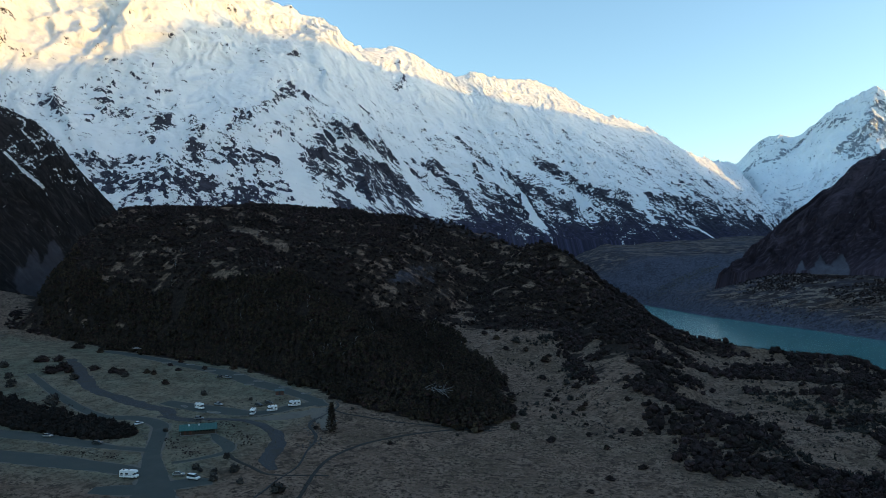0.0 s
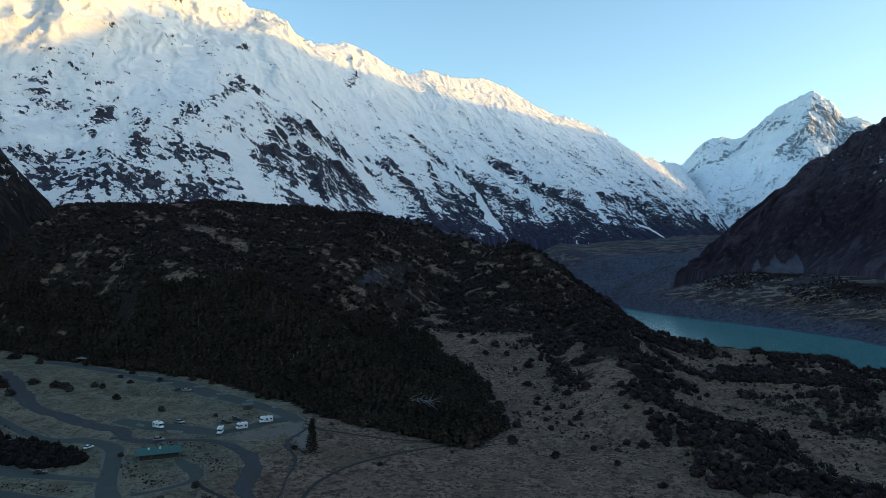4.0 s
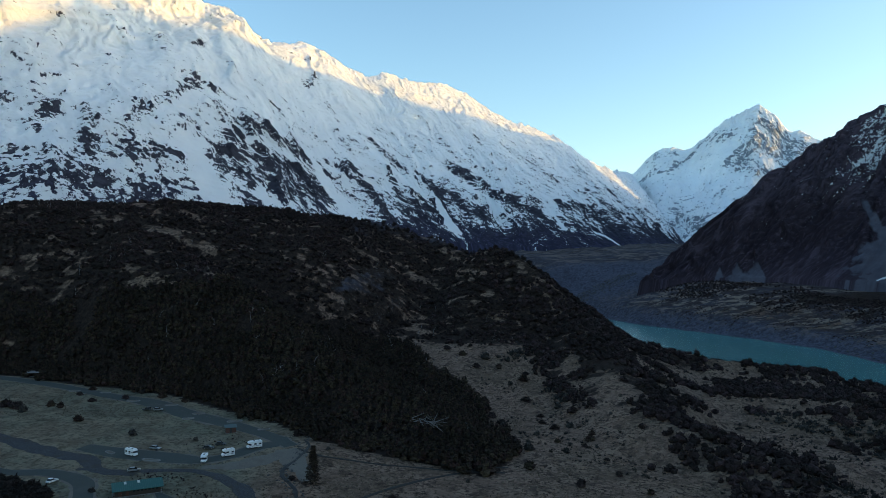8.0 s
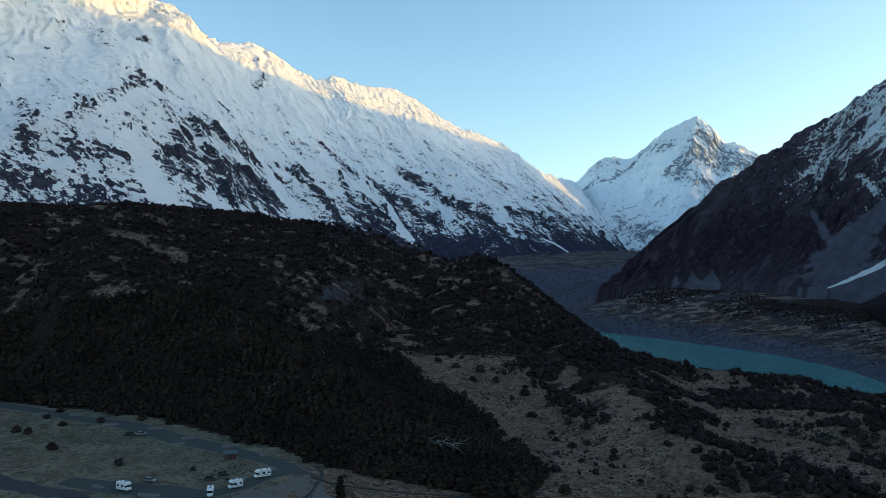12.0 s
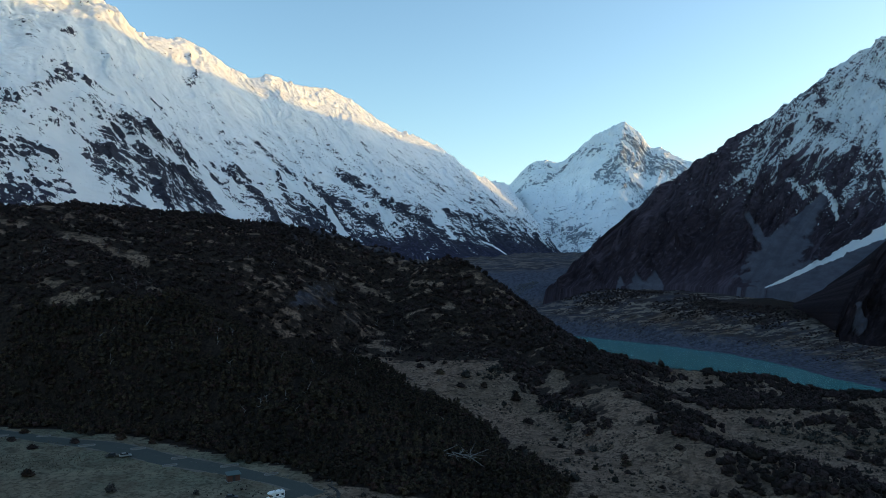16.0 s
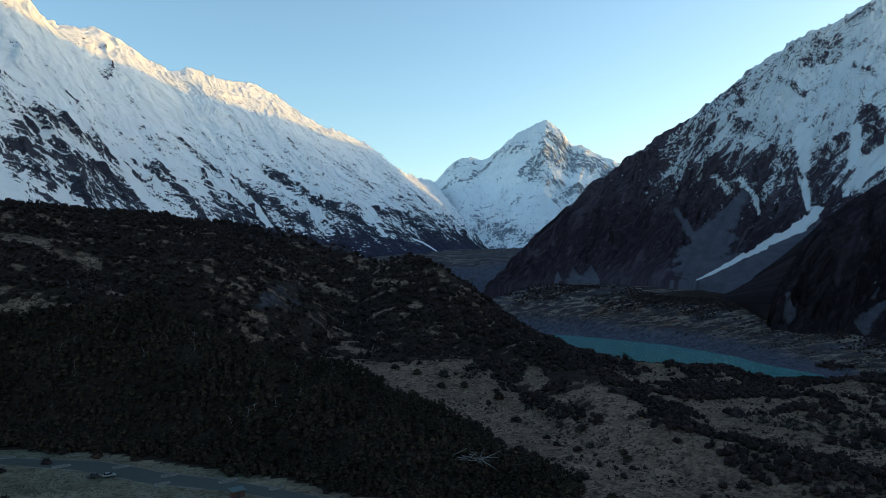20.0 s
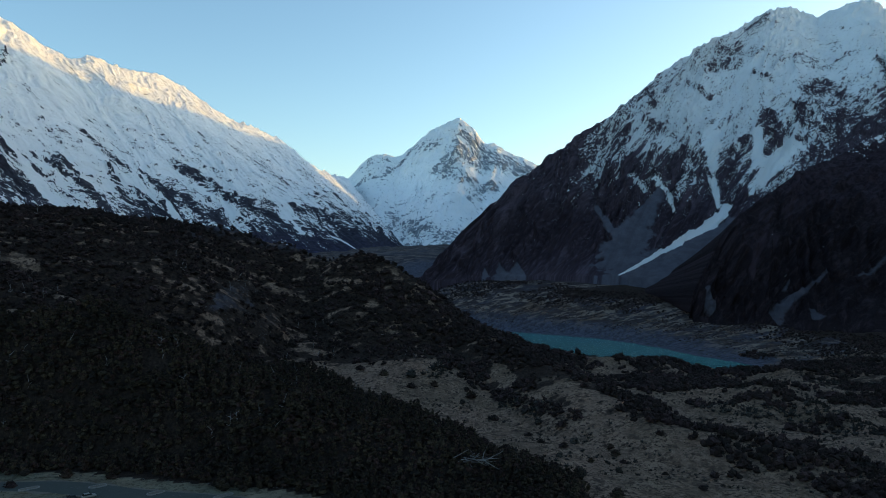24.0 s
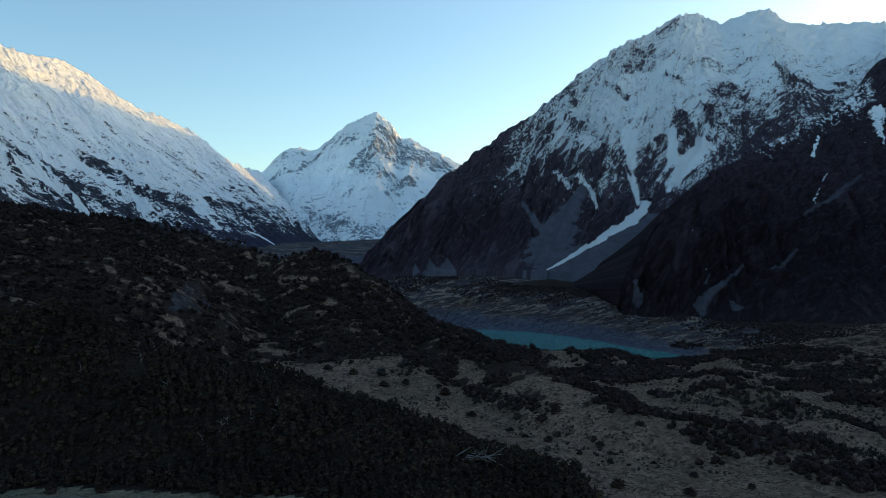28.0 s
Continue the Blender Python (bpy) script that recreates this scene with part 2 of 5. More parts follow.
# bare scree in the hollow, and grassy openings in the scrub: ribbons of x, y, half width
SCREES = (((-178, 500, 6), (-167, 530, 9), (-158, 560, 5)), ((-152, 512, 3), (-141, 548, 5)))
OPENINGS = (((-272, 439, 1.4), (-261, 432, 1.6), (-246, 430, 1.0)), ((-238, 430, 1.0), (-226, 418, 1.4)), ((-236, 447, 1.0), (-228, 440, 1.0)), ((-295, 445, 0.9), (-284, 443, 0.9)), ((-343, 457, 0.9), (-330, 454, 0.9)),
            ((-312, 500, 1.5), (-293, 505, 1.5), (-276, 516, 1.2)), ((-413, 436, 0.6), (-399, 427, 0.6), (-383, 424, 0.6)), ((-364, 423, 0.6), (-347, 421, 0.6), (-330, 420, 0.5)), ((-372, 462, 0.9), (-358, 466, 0.9)), ((-104, 584, 2), (-84, 572, 3)), ((-8, 424, 5), (-12, 390, 4.5)), ((10, 346, 3), (20, 328, 3)))


# grassy glades and bare mounds of the moraine, its dense scrub, and thickets of leafless bushes: x, y, half width
GLADES = (((40, 424, 9), (60, 392, 13), (73, 357, 13), (70, 325, 9), (82, 300, 9)), ((150, 445, 7), (122, 393, 7), (122, 360, 5), (129, 331, 9), (150, 300, 10)), ((10, 500, 4), (20, 455, 6), (38, 424, 8)),
          ((3, 392, 4), (-6, 405, 4)), ((2, 350, 3.5), (0, 315, 4)), ((20, 324, 3), (22, 318, 3)), ((-20, 418, 5), (-12, 417, 4)), ((190, 470, 6), (170, 420, 8), (175, 370, 9), (200, 330, 9)), ((-25, 470, 4), (-30, 445, 4)))
DENSE = (((78, 484, 20), (113, 475, 24), (126, 449, 18), (120, 415, 12)), ((6, 440, 12), (9, 387, 14), (8, 360, 13), (13, 330, 12), (24, 305, 12), (40, 285, 13), (60, 262, 13), (95, 230, 15)), ((150, 500, 22), (200, 520, 24), (260, 560, 26)),
         ((-14, 520, 18), (-6, 470, 16)), ((148, 415, 9), (150, 370, 12), (165, 330, 12)))
LEAFLESS = (((62, 405, 5), (100, 375, 10), (104, 358, 10), (95, 335, 8)), ((170, 400, 12), (190, 360, 14), (215, 330, 16)), ((45, 300, 7), (62, 285, 8), (80, 270, 9)), ((200, 450, 16), (240, 420, 20)), ((-40, 425, 6), (-30, 405, 6)), ((-62, 470, 8), (-48, 490, 8)))


def ribbon(x, y, nodes):
    """How far each place lies from a ribbon of x, y, half width, in half widths."""
    best = np.full(np.shape(x), 9.0)
    for (ax, ay, aw), (bx, by, bw) in zip(nodes[:-1], nodes[1:]):
        dx, dy = bx - ax, by - ay
        s = np.clip(((x - ax) * dx + (y - ay) * dy) / (dx * dx + dy * dy), 0, 1)
        best = np.minimum(best, np.hypot(x - ax - s * dx, y - ay - s * dy) / (aw + s * (bw - aw)))
    return best


def near_any(x, y, ribbons):
    ragged = (fbm(x / 6, y / 4, 4, 77) - 0.5) * 2.6
    return np.minimum.reduce([ribbon(x, y, nodes) for nodes in ribbons]) + ragged


def inside(x, y, outline):
    """1 where a place lies within the outline, else 0."""
    odd = np.zeros(np.shape(x), bool)
    for (ax, ay), (bx, by) in zip(outline, outline[1:] + outline[:1]):
        odd ^= ((ay > y) != (by > y)) & (x < (bx - ax) * (y - ay) / (by - ay + 1e-9) + ax)
    return odd.astype(float)


def ridge(x, y, nodes):
    best = np.full(np.shape(x), -200.0)
    for (ax, ay, az, aw, ap), (bx, by, bz, bw, bp) in zip(nodes[:-1], nodes[1:]):
        dx, dy = bx - ax, by - ay
        s = np.clip(((x - ax) * dx + (y - ay) * dy) / (dx * dx + dy * dy), 0, 1)
        d = np.hypot(x - ax - s * dx, y - ay - s * dy)
        z, w, p = az + s * (bz - az), aw + s * (bw - aw), ap + s * (bp - ap)
        t = d / w
        best = np.maximum(best, z - (np.abs(z) + 2) * np.minimum(t, 1) ** p - 140 * np.maximum(t - 1, 0))
    return best


def west_side(x, y):
    """Metres to the west of the line along which the hill breaks off."""
    return -0.743 * x - 0.669 * y


def broken_off(x, y, h):
    """The hill's height, with its steep west end."""
    ragged = (fbm(x / 30, y / 30, 3, 95) - 0.5) * 16
    return np.minimum(h, np.interp(west_side(x, y) + ragged, (-62, -34, -15, 8, 21, 36, 70), (400, 113, 101, 76, 52, 22, -5)))


def east_shore(y):
    return np.interp(y, (520, 600, 663, 795, 899, 991, 1143, 1335, 1700), (296, 300, 302, 301, 286, 231, 112, 20, -260))


def land(x, y):
    x, y = np.asarray(x, float), np.asarray(y, float)
    plain = 1.0 + np.clip(y - 190, 0, 160) * (0.008 + 0.037 * step(-x, 60, 150)) + 0.012 * np.clip(-200 - x, 0, 400) - 0.015 * np.clip(x - 60, 0, 500)
    plain = plain + 0.13 * np.clip((y - x) / 1.414 - 572, 0, 320) * step(west_side(x, y), -60, 20)
    bank = np.interp(y, (560, 640, 740, 835, 1238, 1900, 2600, 5000), (-12, -12, -3, 12, 42, 82, 98, 100))
    e = x - east_shore(y)
    dry = -20 + (bank + 20) * (0.42 * step(e, -4, 40) + 0.58 * step(e, 15, 180)) + 0.05 * np.clip(e - 60, 0, 900)
    wet = -26 + (bank + 26) * step(y, 1290, 1560)
    valley = np.where(e > -4, dry, wet + (dry - wet) * step(e, -30, -4))
    base = plain + (valley - plain) * step(y, 500, 640)
    hill = broken_off(x, y, np.maximum.reduce([ridge(x, y, MAIN_HILL), ridge(x, y, WOODED_SPUR), ridge(x, y, APRON)]))
    low = np.maximum(ridge(x, y, MORAINE), ridge(x, y, MOUND))
    rise = np.maximum(np.maximum(hill, low) - base, 0)
    h = np.where(rise < 3, rise * rise / 6 + rise * 0.5, rise)
    rough = step(rise, 5, 40)
    near = step(y, 1400, 700)
    bumps = (fbm(x / 55, y / 55, 4, 3) - 0.5) * (12 * rough + 1.0) + (fbm(x / 14, y / 14, 3, 9) - 0.5) * (4.0 * rough + 0.5)
    east = step(x, -20, 60) * step(y, 260, 340) * step(y, 660, 560)
    bumps = bumps + east * (ridged(x / 70, y / 40, 3, 21) - 0.45) * 9
    terrace = step(e, 0, 60) * step(y, 600, 700) * ((ridged(x / 150, y / 60, 4, 33) - 0.5) * 6 + (ridged(x / 60, y / 15, 3, 35) - 0.5) * 1.8)
    fieldy = step(y, 1300, 1600) * (ridged(x / 160, y / 130, 4, 41) - 0.4) * 14
    head = 9 * np.exp(-(((x - 210) / 110) ** 2 + ((y - 1700) / 90) ** 2)) + 8 * np.exp(-(((x + 10) / 130) ** 2 + ((y - 1800) / 80) ** 2)) - 12 * np.exp(-(((x - 120) / 60) ** 2 + ((y - 1430) / 60) ** 2))
    return base + h + bumps * near + terrace + fieldy + head


def openness(x, y):
    """Low where the scrub of the hill parts and grass shows."""
    return fbm(x / 22, y / 10, 3, 65) * 0.4 + fbm(x / 8, y / 3.6, 3, 64) * 0.6


def axis(parts):
    """Grid lines from stretches of (start, end, step)."""
    lines = [np.arange(a, b, s) for a, b, s in parts]
    return np.concatenate(lines + [[parts[-1][1]]])


def build_ground():
    xs = axis(((-2400, -1200, 120), (-1200, -700, 25), (-700, -480, 8), (-480, 330, 2.6), (330, 600, 7), (600, 1000, 16), (1000, 2600, 100)))
    ys = axis(((-1500, -100, 140), (-100, 120, 12), (120, 720, 2.6), (720, 1000, 7), (1000, 1600, 12), (1600, 4700, 50)))
    gx, gy = np.meshgrid(xs, ys, indexing="ij")
    gz = land(gx, gy)
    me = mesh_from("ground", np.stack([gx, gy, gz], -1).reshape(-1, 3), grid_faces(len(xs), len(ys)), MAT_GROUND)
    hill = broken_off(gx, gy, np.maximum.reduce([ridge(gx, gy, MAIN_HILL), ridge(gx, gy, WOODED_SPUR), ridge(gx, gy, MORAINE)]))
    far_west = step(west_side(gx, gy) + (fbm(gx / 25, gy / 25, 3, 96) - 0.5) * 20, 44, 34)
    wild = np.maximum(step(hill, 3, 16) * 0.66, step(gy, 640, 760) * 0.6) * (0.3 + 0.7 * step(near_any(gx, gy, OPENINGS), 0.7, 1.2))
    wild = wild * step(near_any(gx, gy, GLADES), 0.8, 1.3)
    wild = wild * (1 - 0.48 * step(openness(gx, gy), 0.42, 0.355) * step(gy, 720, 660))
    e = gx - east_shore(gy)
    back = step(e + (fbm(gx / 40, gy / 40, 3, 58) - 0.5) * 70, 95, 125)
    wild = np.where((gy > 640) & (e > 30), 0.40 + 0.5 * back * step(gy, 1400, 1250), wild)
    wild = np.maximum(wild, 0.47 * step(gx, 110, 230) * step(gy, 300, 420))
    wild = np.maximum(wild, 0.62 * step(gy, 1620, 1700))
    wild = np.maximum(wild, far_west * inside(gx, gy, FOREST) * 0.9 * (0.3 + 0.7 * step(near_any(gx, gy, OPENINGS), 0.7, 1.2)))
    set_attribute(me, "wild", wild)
    lawn = step(-gx, 124, 150) * step(gy, 180, 205) * step(gy, 420, 390)
    set_attribute(me, "lawn", lawn)
    e = gx - east_shore(gy)
    stony = np.maximum(step(gy, 1000, 1150) * (1 - 0.42 * step(gy, 1640, 1760)), (0.56 + 0.26 * step(e, 55, 5)) * step(e, 190, 120) * step(gy, 560, 680))
    stony = np.maximum(stony, 0.30 * step(west_side(gx, gy), 30, 60) * step(gx, -330, -420))
    stony = np.maximum(stony, 0.34 * step(near_any(gx, gy, SCREES), 1.2, 0.6))
    set_attribute(me, "stony", stony)
    set_attribute(me, "dry", np.maximum(step(e, 12, 55) * step(gy, 1330, 1180), 0.7 * step(gy, 1500, 1600)))
    return tagged(new("ground", me), "dry tussock valley floor, moraine and wooded hill slopes", "ground", kind="structure")


build_ground()

lake_x, lake_y = np.meshgrid(np.linspace(-320, 330, 40), np.linspace(560, 1560, 40), indexing="ij")
lake = new("water", mesh_from("water", np.stack([lake_x, lake_y, 0 * lake_x - 20.0], -1).reshape(-1, 3), grid_faces(40, 40), MAT_WATER))
tagged(lake, "still turquoise glacial lake below the moraine", "lake", kind="structure")


# ---- the mountains ----
def spread(nodes, n):
    """n points along a smooth curve through the nodes."""
    p = np.array(nodes, float)
    t = np.linspace(0, len(p) - 1, n)
    k = np.clip(t.astype(int), 0, len(p) - 2)
    f = (t - k)[:, None]
    q = np.concatenate([[2 * p[0] - p[1]], p, [2 * p[-1] - p[-2]]])
    a, b, c, d = q[k], q[k + 1], q[k + 2], q[k + 3]
    return 0.5 * (2 * b + (c - a) * f + (2 * a - 5 * b + 4 * c - d) * f**2 + (3 * b - a - 3 * c + d) * f**3)


def blur(a, k):
    """A box mean over 2k + 1 cells both ways."""
    for side in (0, 1):
        pad = np.concatenate([np.repeat(a.take([0], side), k + 1, side), a, np.repeat(a.take([-1], side), k, side)], side)
        c = np.cumsum(pad, side)
        n = a.shape[side]
        a = (c.take(range(2 * k + 1, 2 * k + 1 + n), side) - c.take(range(n), side)) / (2 * k + 1)
    return a


def evened(a, inner):
    """Scaled to mean 0 and spread 1 over the inner part."""
    return np.clip((a - a[inner].mean()) / (a[inner].std() + 1e-9), -3, 3)


def mountain(name, crest, foot, material, label, nu, nv, snow, power=1.15, rib=40.0, rib_length=130.0, jag=14.0, fine=10.0, seed=0, skew=0.0, back=420.0,
             screes=(), drifts=(), rocks=(), bare=1.0, stretch=2.6, towers=0.0, fore=(), dip=0.45):
    """A mountain side from a foot line to a crest line, with ribs and gullies that run down it, and a back slope.
    snow: the snow line's height along x, and how rock thins out above it; rocks: bare places as (strength, nodes)."""
    c, f = spread(crest, nu), spread(foot, nu)
    across = np.linalg.norm(np.diff(c[:, :2], axis=0), axis=1)
    s = np.concatenate([[0], np.cumsum(across)])
    out = f[:, :2] - c[:, :2]
    reach = np.linalg.norm(c - f, axis=1)
    out = out / np.maximum(np.linalg.norm(out, axis=1), 1)[:, None]
    nb = 14
    v = np.concatenate([[-0.06], np.linspace(0, 1, nv), 1 + np.linspace(0.02, 1, nb)])
    vv, ss = np.meshgrid(v, s)
    up = np.clip(vv, 0, 1)
    under = np.clip(-vv / 0.06, 0, 1)
    behind = np.maximum(vv - 1, 0)
    pos = f[:, None, :2] + (c - f)[:, None, :2] * up[..., None] - out[:, None] * (behind * back - under * 30)[..., None]
    z = f[:, None, 2] + (c - f)[:, None, 2] * up**power - under * 60 - behind * (c - f)[:, None, 2] * 0.97
    px, py = pos[..., 0], pos[..., 1]
    down = (1 - up) * reach[:, None]
    lean = ss + skew * down + (fbm(ss / 260, down / 260, 3, seed + 50) - 0.5) * 150 + (fbm(ss / 60, down / 60, 3, seed + 51) - 0.5) * 44
    # how bare the side is: below the snow line, and in the places named
    line_x, line_z, span, levels, bareness = snow
    level = (z - np.interp(px, line_x, line_z)) / span + (fbm(ss / 120, down / 120, 4, seed + 52) - 0.5) * 1.2
    open_rock = np.interp(level, levels, bareness)
    ragged = (fbm(px / 16, py / 16, 4, seed + 7) - 0.5) * 1.1
    for strength, nodes in rocks:
        open_rock = open_rock + strength * step(ribbon(px, py, nodes) + ragged, 1.7, 0.35)
    rocky = step(open_rock, -2.0, 0.6)
    ragged = (fbm(px / 11, py / 11, 4, seed + 7) - 0.5) * 0.9
    scree, drift = (sum((step(ribbon(px, py, nodes) + ragged * 1.4, 1.05, 0.8) for nodes in some), 0 * up) for some in (screes, drifts))
    scree, drift = bare * np.clip(scree, 0, 1), np.clip(drift, 0, 1)
    env = (np.clip(np.sin(np.pi * up), 0, 1) ** 0.7 + 0.28 * up**4) * (1 - behind) * (1 - 0.85 * np.maximum(scree, drift))
    # ribs and gullies, crags, ledges
    buttress = ridged(lean / rib_length, down / (rib_length * stretch), 4, seed, 0.52)
    crag = ridged(lean / (rib_length * 0.40), down / (rib_length * 0.62), 5, seed + 11, 0.56)
    along_bed, over_bed = lean * math.cos(dip) + down * math.sin(dip), down * math.cos(dip) - lean * math.sin(dip)
    ledge = fbm(along_bed / 46, over_bed / 17, 4, seed + 23, 0.62)
    push = rib * env * (0.5 + 0.5 * rocky) * (buttress - buttress.mean()) + fine * env * (0.75 + 0.8 * rocky) * (crag - crag.mean()) + 0.55 * fine * env * rocky * (ledge - ledge.mean())
    push = push + 0.8 * fine * step(up, 0.62, 0.9) * (1 - behind) * (ridged(lean / 46, down / 60, 4, seed + 31, 0.6) - 0.42)
    if towers:
        push = push + towers * step(up, 0.40, 0.62) * step(-px, 740, 860) * (1 - behind) * (ridged(lean / 210, down / 230, 6, seed + 61, 0.56) - 0.42)
    for nodes, height, left, right in fore:
        best, turn = np.full(up.shape, 1e9), np.zeros(up.shape)
        for (ax, ay), (bx, by) in zip(nodes[:-1], nodes[1:]):
            k = np.clip(((px - ax) * (bx - ax) + (py - ay) * (by - ay)) / ((bx - ax) ** 2 + (by - ay) ** 2), 0, 1)
            d = np.hypot(px - ax - k * (bx - ax), py - ay - k * (by - ay))
            turn = np.where(d < best, (bx - ax) * (py - ay) - (by - ay) * (px - ax), turn)
            best = np.minimum(best, d)
        push = push + height * env * np.exp(-((best / np.where(turn > 0, left, right)) ** 2))
    pos = pos + out[:, None] * push[..., None] * 0.8
    z = z + push * 0.55 + jag * (0.7 * ridged(ss / 120, ss * 0 + 3.3, 2, seed + 5) + 0.5 * fbm(ss / 23, down / 30, 3, seed + 6) - 0.6) * up**10 * (1 - behind)
    verts = np.concatenate([pos, z[..., None]], -1)
    # rock shows on what is steeper and stands prouder than its surroundings
    normal = np.cross(np.gradient(verts, axis=0), np.gradient(verts, axis=1))
    flat = np.abs(normal[..., 2]) / (np.linalg.norm(normal, axis=-1) + 1e-9)
    inner = (slice(None), slice(4, nv - 2))
    steep, proud = evened(blur(flat, 14) - flat, inner), evened(push - blur(push, 10), inner)
    patchy = evened(fbm(along_bed / 75, over_bed / 34, 5, seed + 71, 0.6), inner)
    bedding = evened(fbm(along_bed / 30, over_bed / 9, 4, seed + 73, 0.6), inner)
    runs = evened(ridged(lean / 34, down / 190, 4, seed + 75, 0.55), inner) * step(level, 2.2, 0.2)
    rock = 0.75 * evened(0.55 * steep + 0.45 * proud + 0.60 * patchy + 0.35 * bedding + 0.75 * runs, inner) + 1.15 * np.minimum(open_rock, np.interp(level, (-0.7, 0.0, 0.5), (4.0, 0.9, 0.45)))
    me = mesh_from(name, verts.reshape(-1, 3), grid_faces(nu, len(v))[:, ::-1], material)
    set_attribute(me, "flow", np.stack([lean, down, up], -1).reshape(-1, 3), "FLOAT_VECTOR")
    set_attribute(me, "bed", np.stack([along_bed, over_bed, 0 * up], -1).reshape(-1, 3), "FLOAT_VECTOR")
    set_attribute(me, "rock", rock.ravel())
    set_attribute(me, "scree", scree.ravel())
    set_attribute(me, "drift", drift.ravel())
    return tagged(new(name, me), label, "mountain", kind="structure")


RANGE_CREST = ((-1700, 250, 640), (-1330, 640, 640), (-1160, 1000, 690), (-1050, 1330, 730), (-985, 1591, 750), (-882, 1832, 742), (-822, 1965, 677), (-724, 2186, 708), (-608, 2318, 664), (-550, 2385, 690),
               (-472, 2528, 694), (-355, 2751, 724), (-169, 3001, 655), (-2, 3224, 640), (131, 3403, 594), (300, 3850, 570), (553, 4435, 596))
RANGE_FOOT = ((-1250, 60, 60), (-1000, 420, 80), (-830, 640, 90), (-690, 850, 100), (-600, 1050, 110), (-500, 1300, 110), (-430, 1480, 112), (-330, 1720, 112), (-240, 1850, 110), (-190, 1920, 108),
              (-90, 2030, 105), (40, 2160, 105), (230, 2370, 105), (350, 2540, 105), (470, 2780, 102), (620, 3150, 100), (760, 3600, 100))
# bare outcrops of the range: strength, then nodes of x, y, half width
RANGE_ROCKS = ((2.0, ((-624, 1268, 21), (-620, 1351, 31), (-584, 1386, 35), (-533, 1492, 26))), (1.7, ((-714, 1029, 10), (-699, 1080, 16), (-675, 1133, 17), (-656, 1181, 11))), (1.6, ((-692, 975, 17), (-654, 1029, 18), (-620, 1158, 16))),
               (1.8, ((-726, 1314, 6), (-731, 1399, 12), (-712, 1415, 8))), (1.0, ((-719, 1128, 10), (-726, 1217, 10), (-723, 1297, 9))), (1.9, ((-675, 1879, 11), (-678, 1993, 11))), (1.6, ((-789, 1479, 5), (-786, 1543, 7))),
               (1.6, ((-744, 1977, 7), (-708, 2044, 7))), (1.3, ((-600, 2049, 9), (-584, 2073, 9))), (0.6, ((-897, 890, 24), (-858, 917, 26), (-832, 975, 24))), (0.55, ((-851, 996, 32), (-843, 1070, 32), (-819, 1101, 28))),
               (1.2, ((-764, 873, 18), (-731, 918, 22), (-709, 970, 18))), (1.3, ((-776, 994, 11), (-788, 1060, 10))), (1.0, ((-797, 876, 10), (-733, 974, 9))), (1.2, ((-747, 1083, 14), (-734, 1042, 13), (-703, 990, 10))),
               (1.5, ((-538, 1626, 18), (-567, 1583, 12))), (1.0, ((-655, 1369, 19), (-631, 1495, 17), (-581, 1582, 18))), (2.2, ((-518, 1702, 11), (-493, 1760, 22), (-438, 1741, 25), (-391, 1722, 18))),
               (2.2, ((-444, 1898, 8), (-399, 1870, 19), (-350, 1898, 23), (-304, 1898, 19))), (2.0, ((-373, 2032, 13), (-331, 2027, 25), (-289, 1957, 24))), (1.8, ((-303, 2195, 18), (-245, 2234, 27), (-192, 2249, 23))),
               (2.0, ((-260, 2050, 17), (-212, 2071, 21), (-164, 2096, 17))), (2.2, ((-147, 2243, 14), (-86, 2282, 30), (-14, 2271, 28))), (2.2, ((37, 2453, 15), (155, 2608, 35), (274, 2748, 28))),
               (2.4, ((245, 2683, 17), (367, 2801, 35), (522, 3042, 38))), (1.9, ((-582, 1326, 17), (-556, 1404, 24), (-533, 1549, 26), (-484, 1554, 13))), (1.3, ((-251, 2497, 13), (-228, 2474, 13))), (1.3, ((-619, 1903, 12), (-601, 1895, 12))),
               (1.0, ((-419, 2300, 24), (-345, 2299, 29), (-286, 2274, 19))), (1.0, ((-156, 2631, 22), (-51, 2693, 28), (35, 2700, 22))), (0.9, ((-492, 1968, 21), (-431, 1989, 25))), (1.3, ((-643, 1498, 13), (-606, 1499, 13), (-585, 1548, 17))),
               # snow in the gullies between them
               (-3.0, ((-551, 1610, 14), (-499, 1582, 20), (-465, 1582, 26))), (-3.0, ((-640, 1230, 10), (-593, 1202, 14))), (-2.6, ((-575, 1350, 9), (-552, 1320, 14))), (-2.0, ((-470, 1930, 16), (-410, 1930, 14), (-360, 1960, 12))),
               (-2.0, ((-230, 2160, 14), (-150, 2170, 16), (-90, 2160, 12))), (-2.0, ((40, 2520, 18), (120, 2500, 16), (190, 2480, 12))))
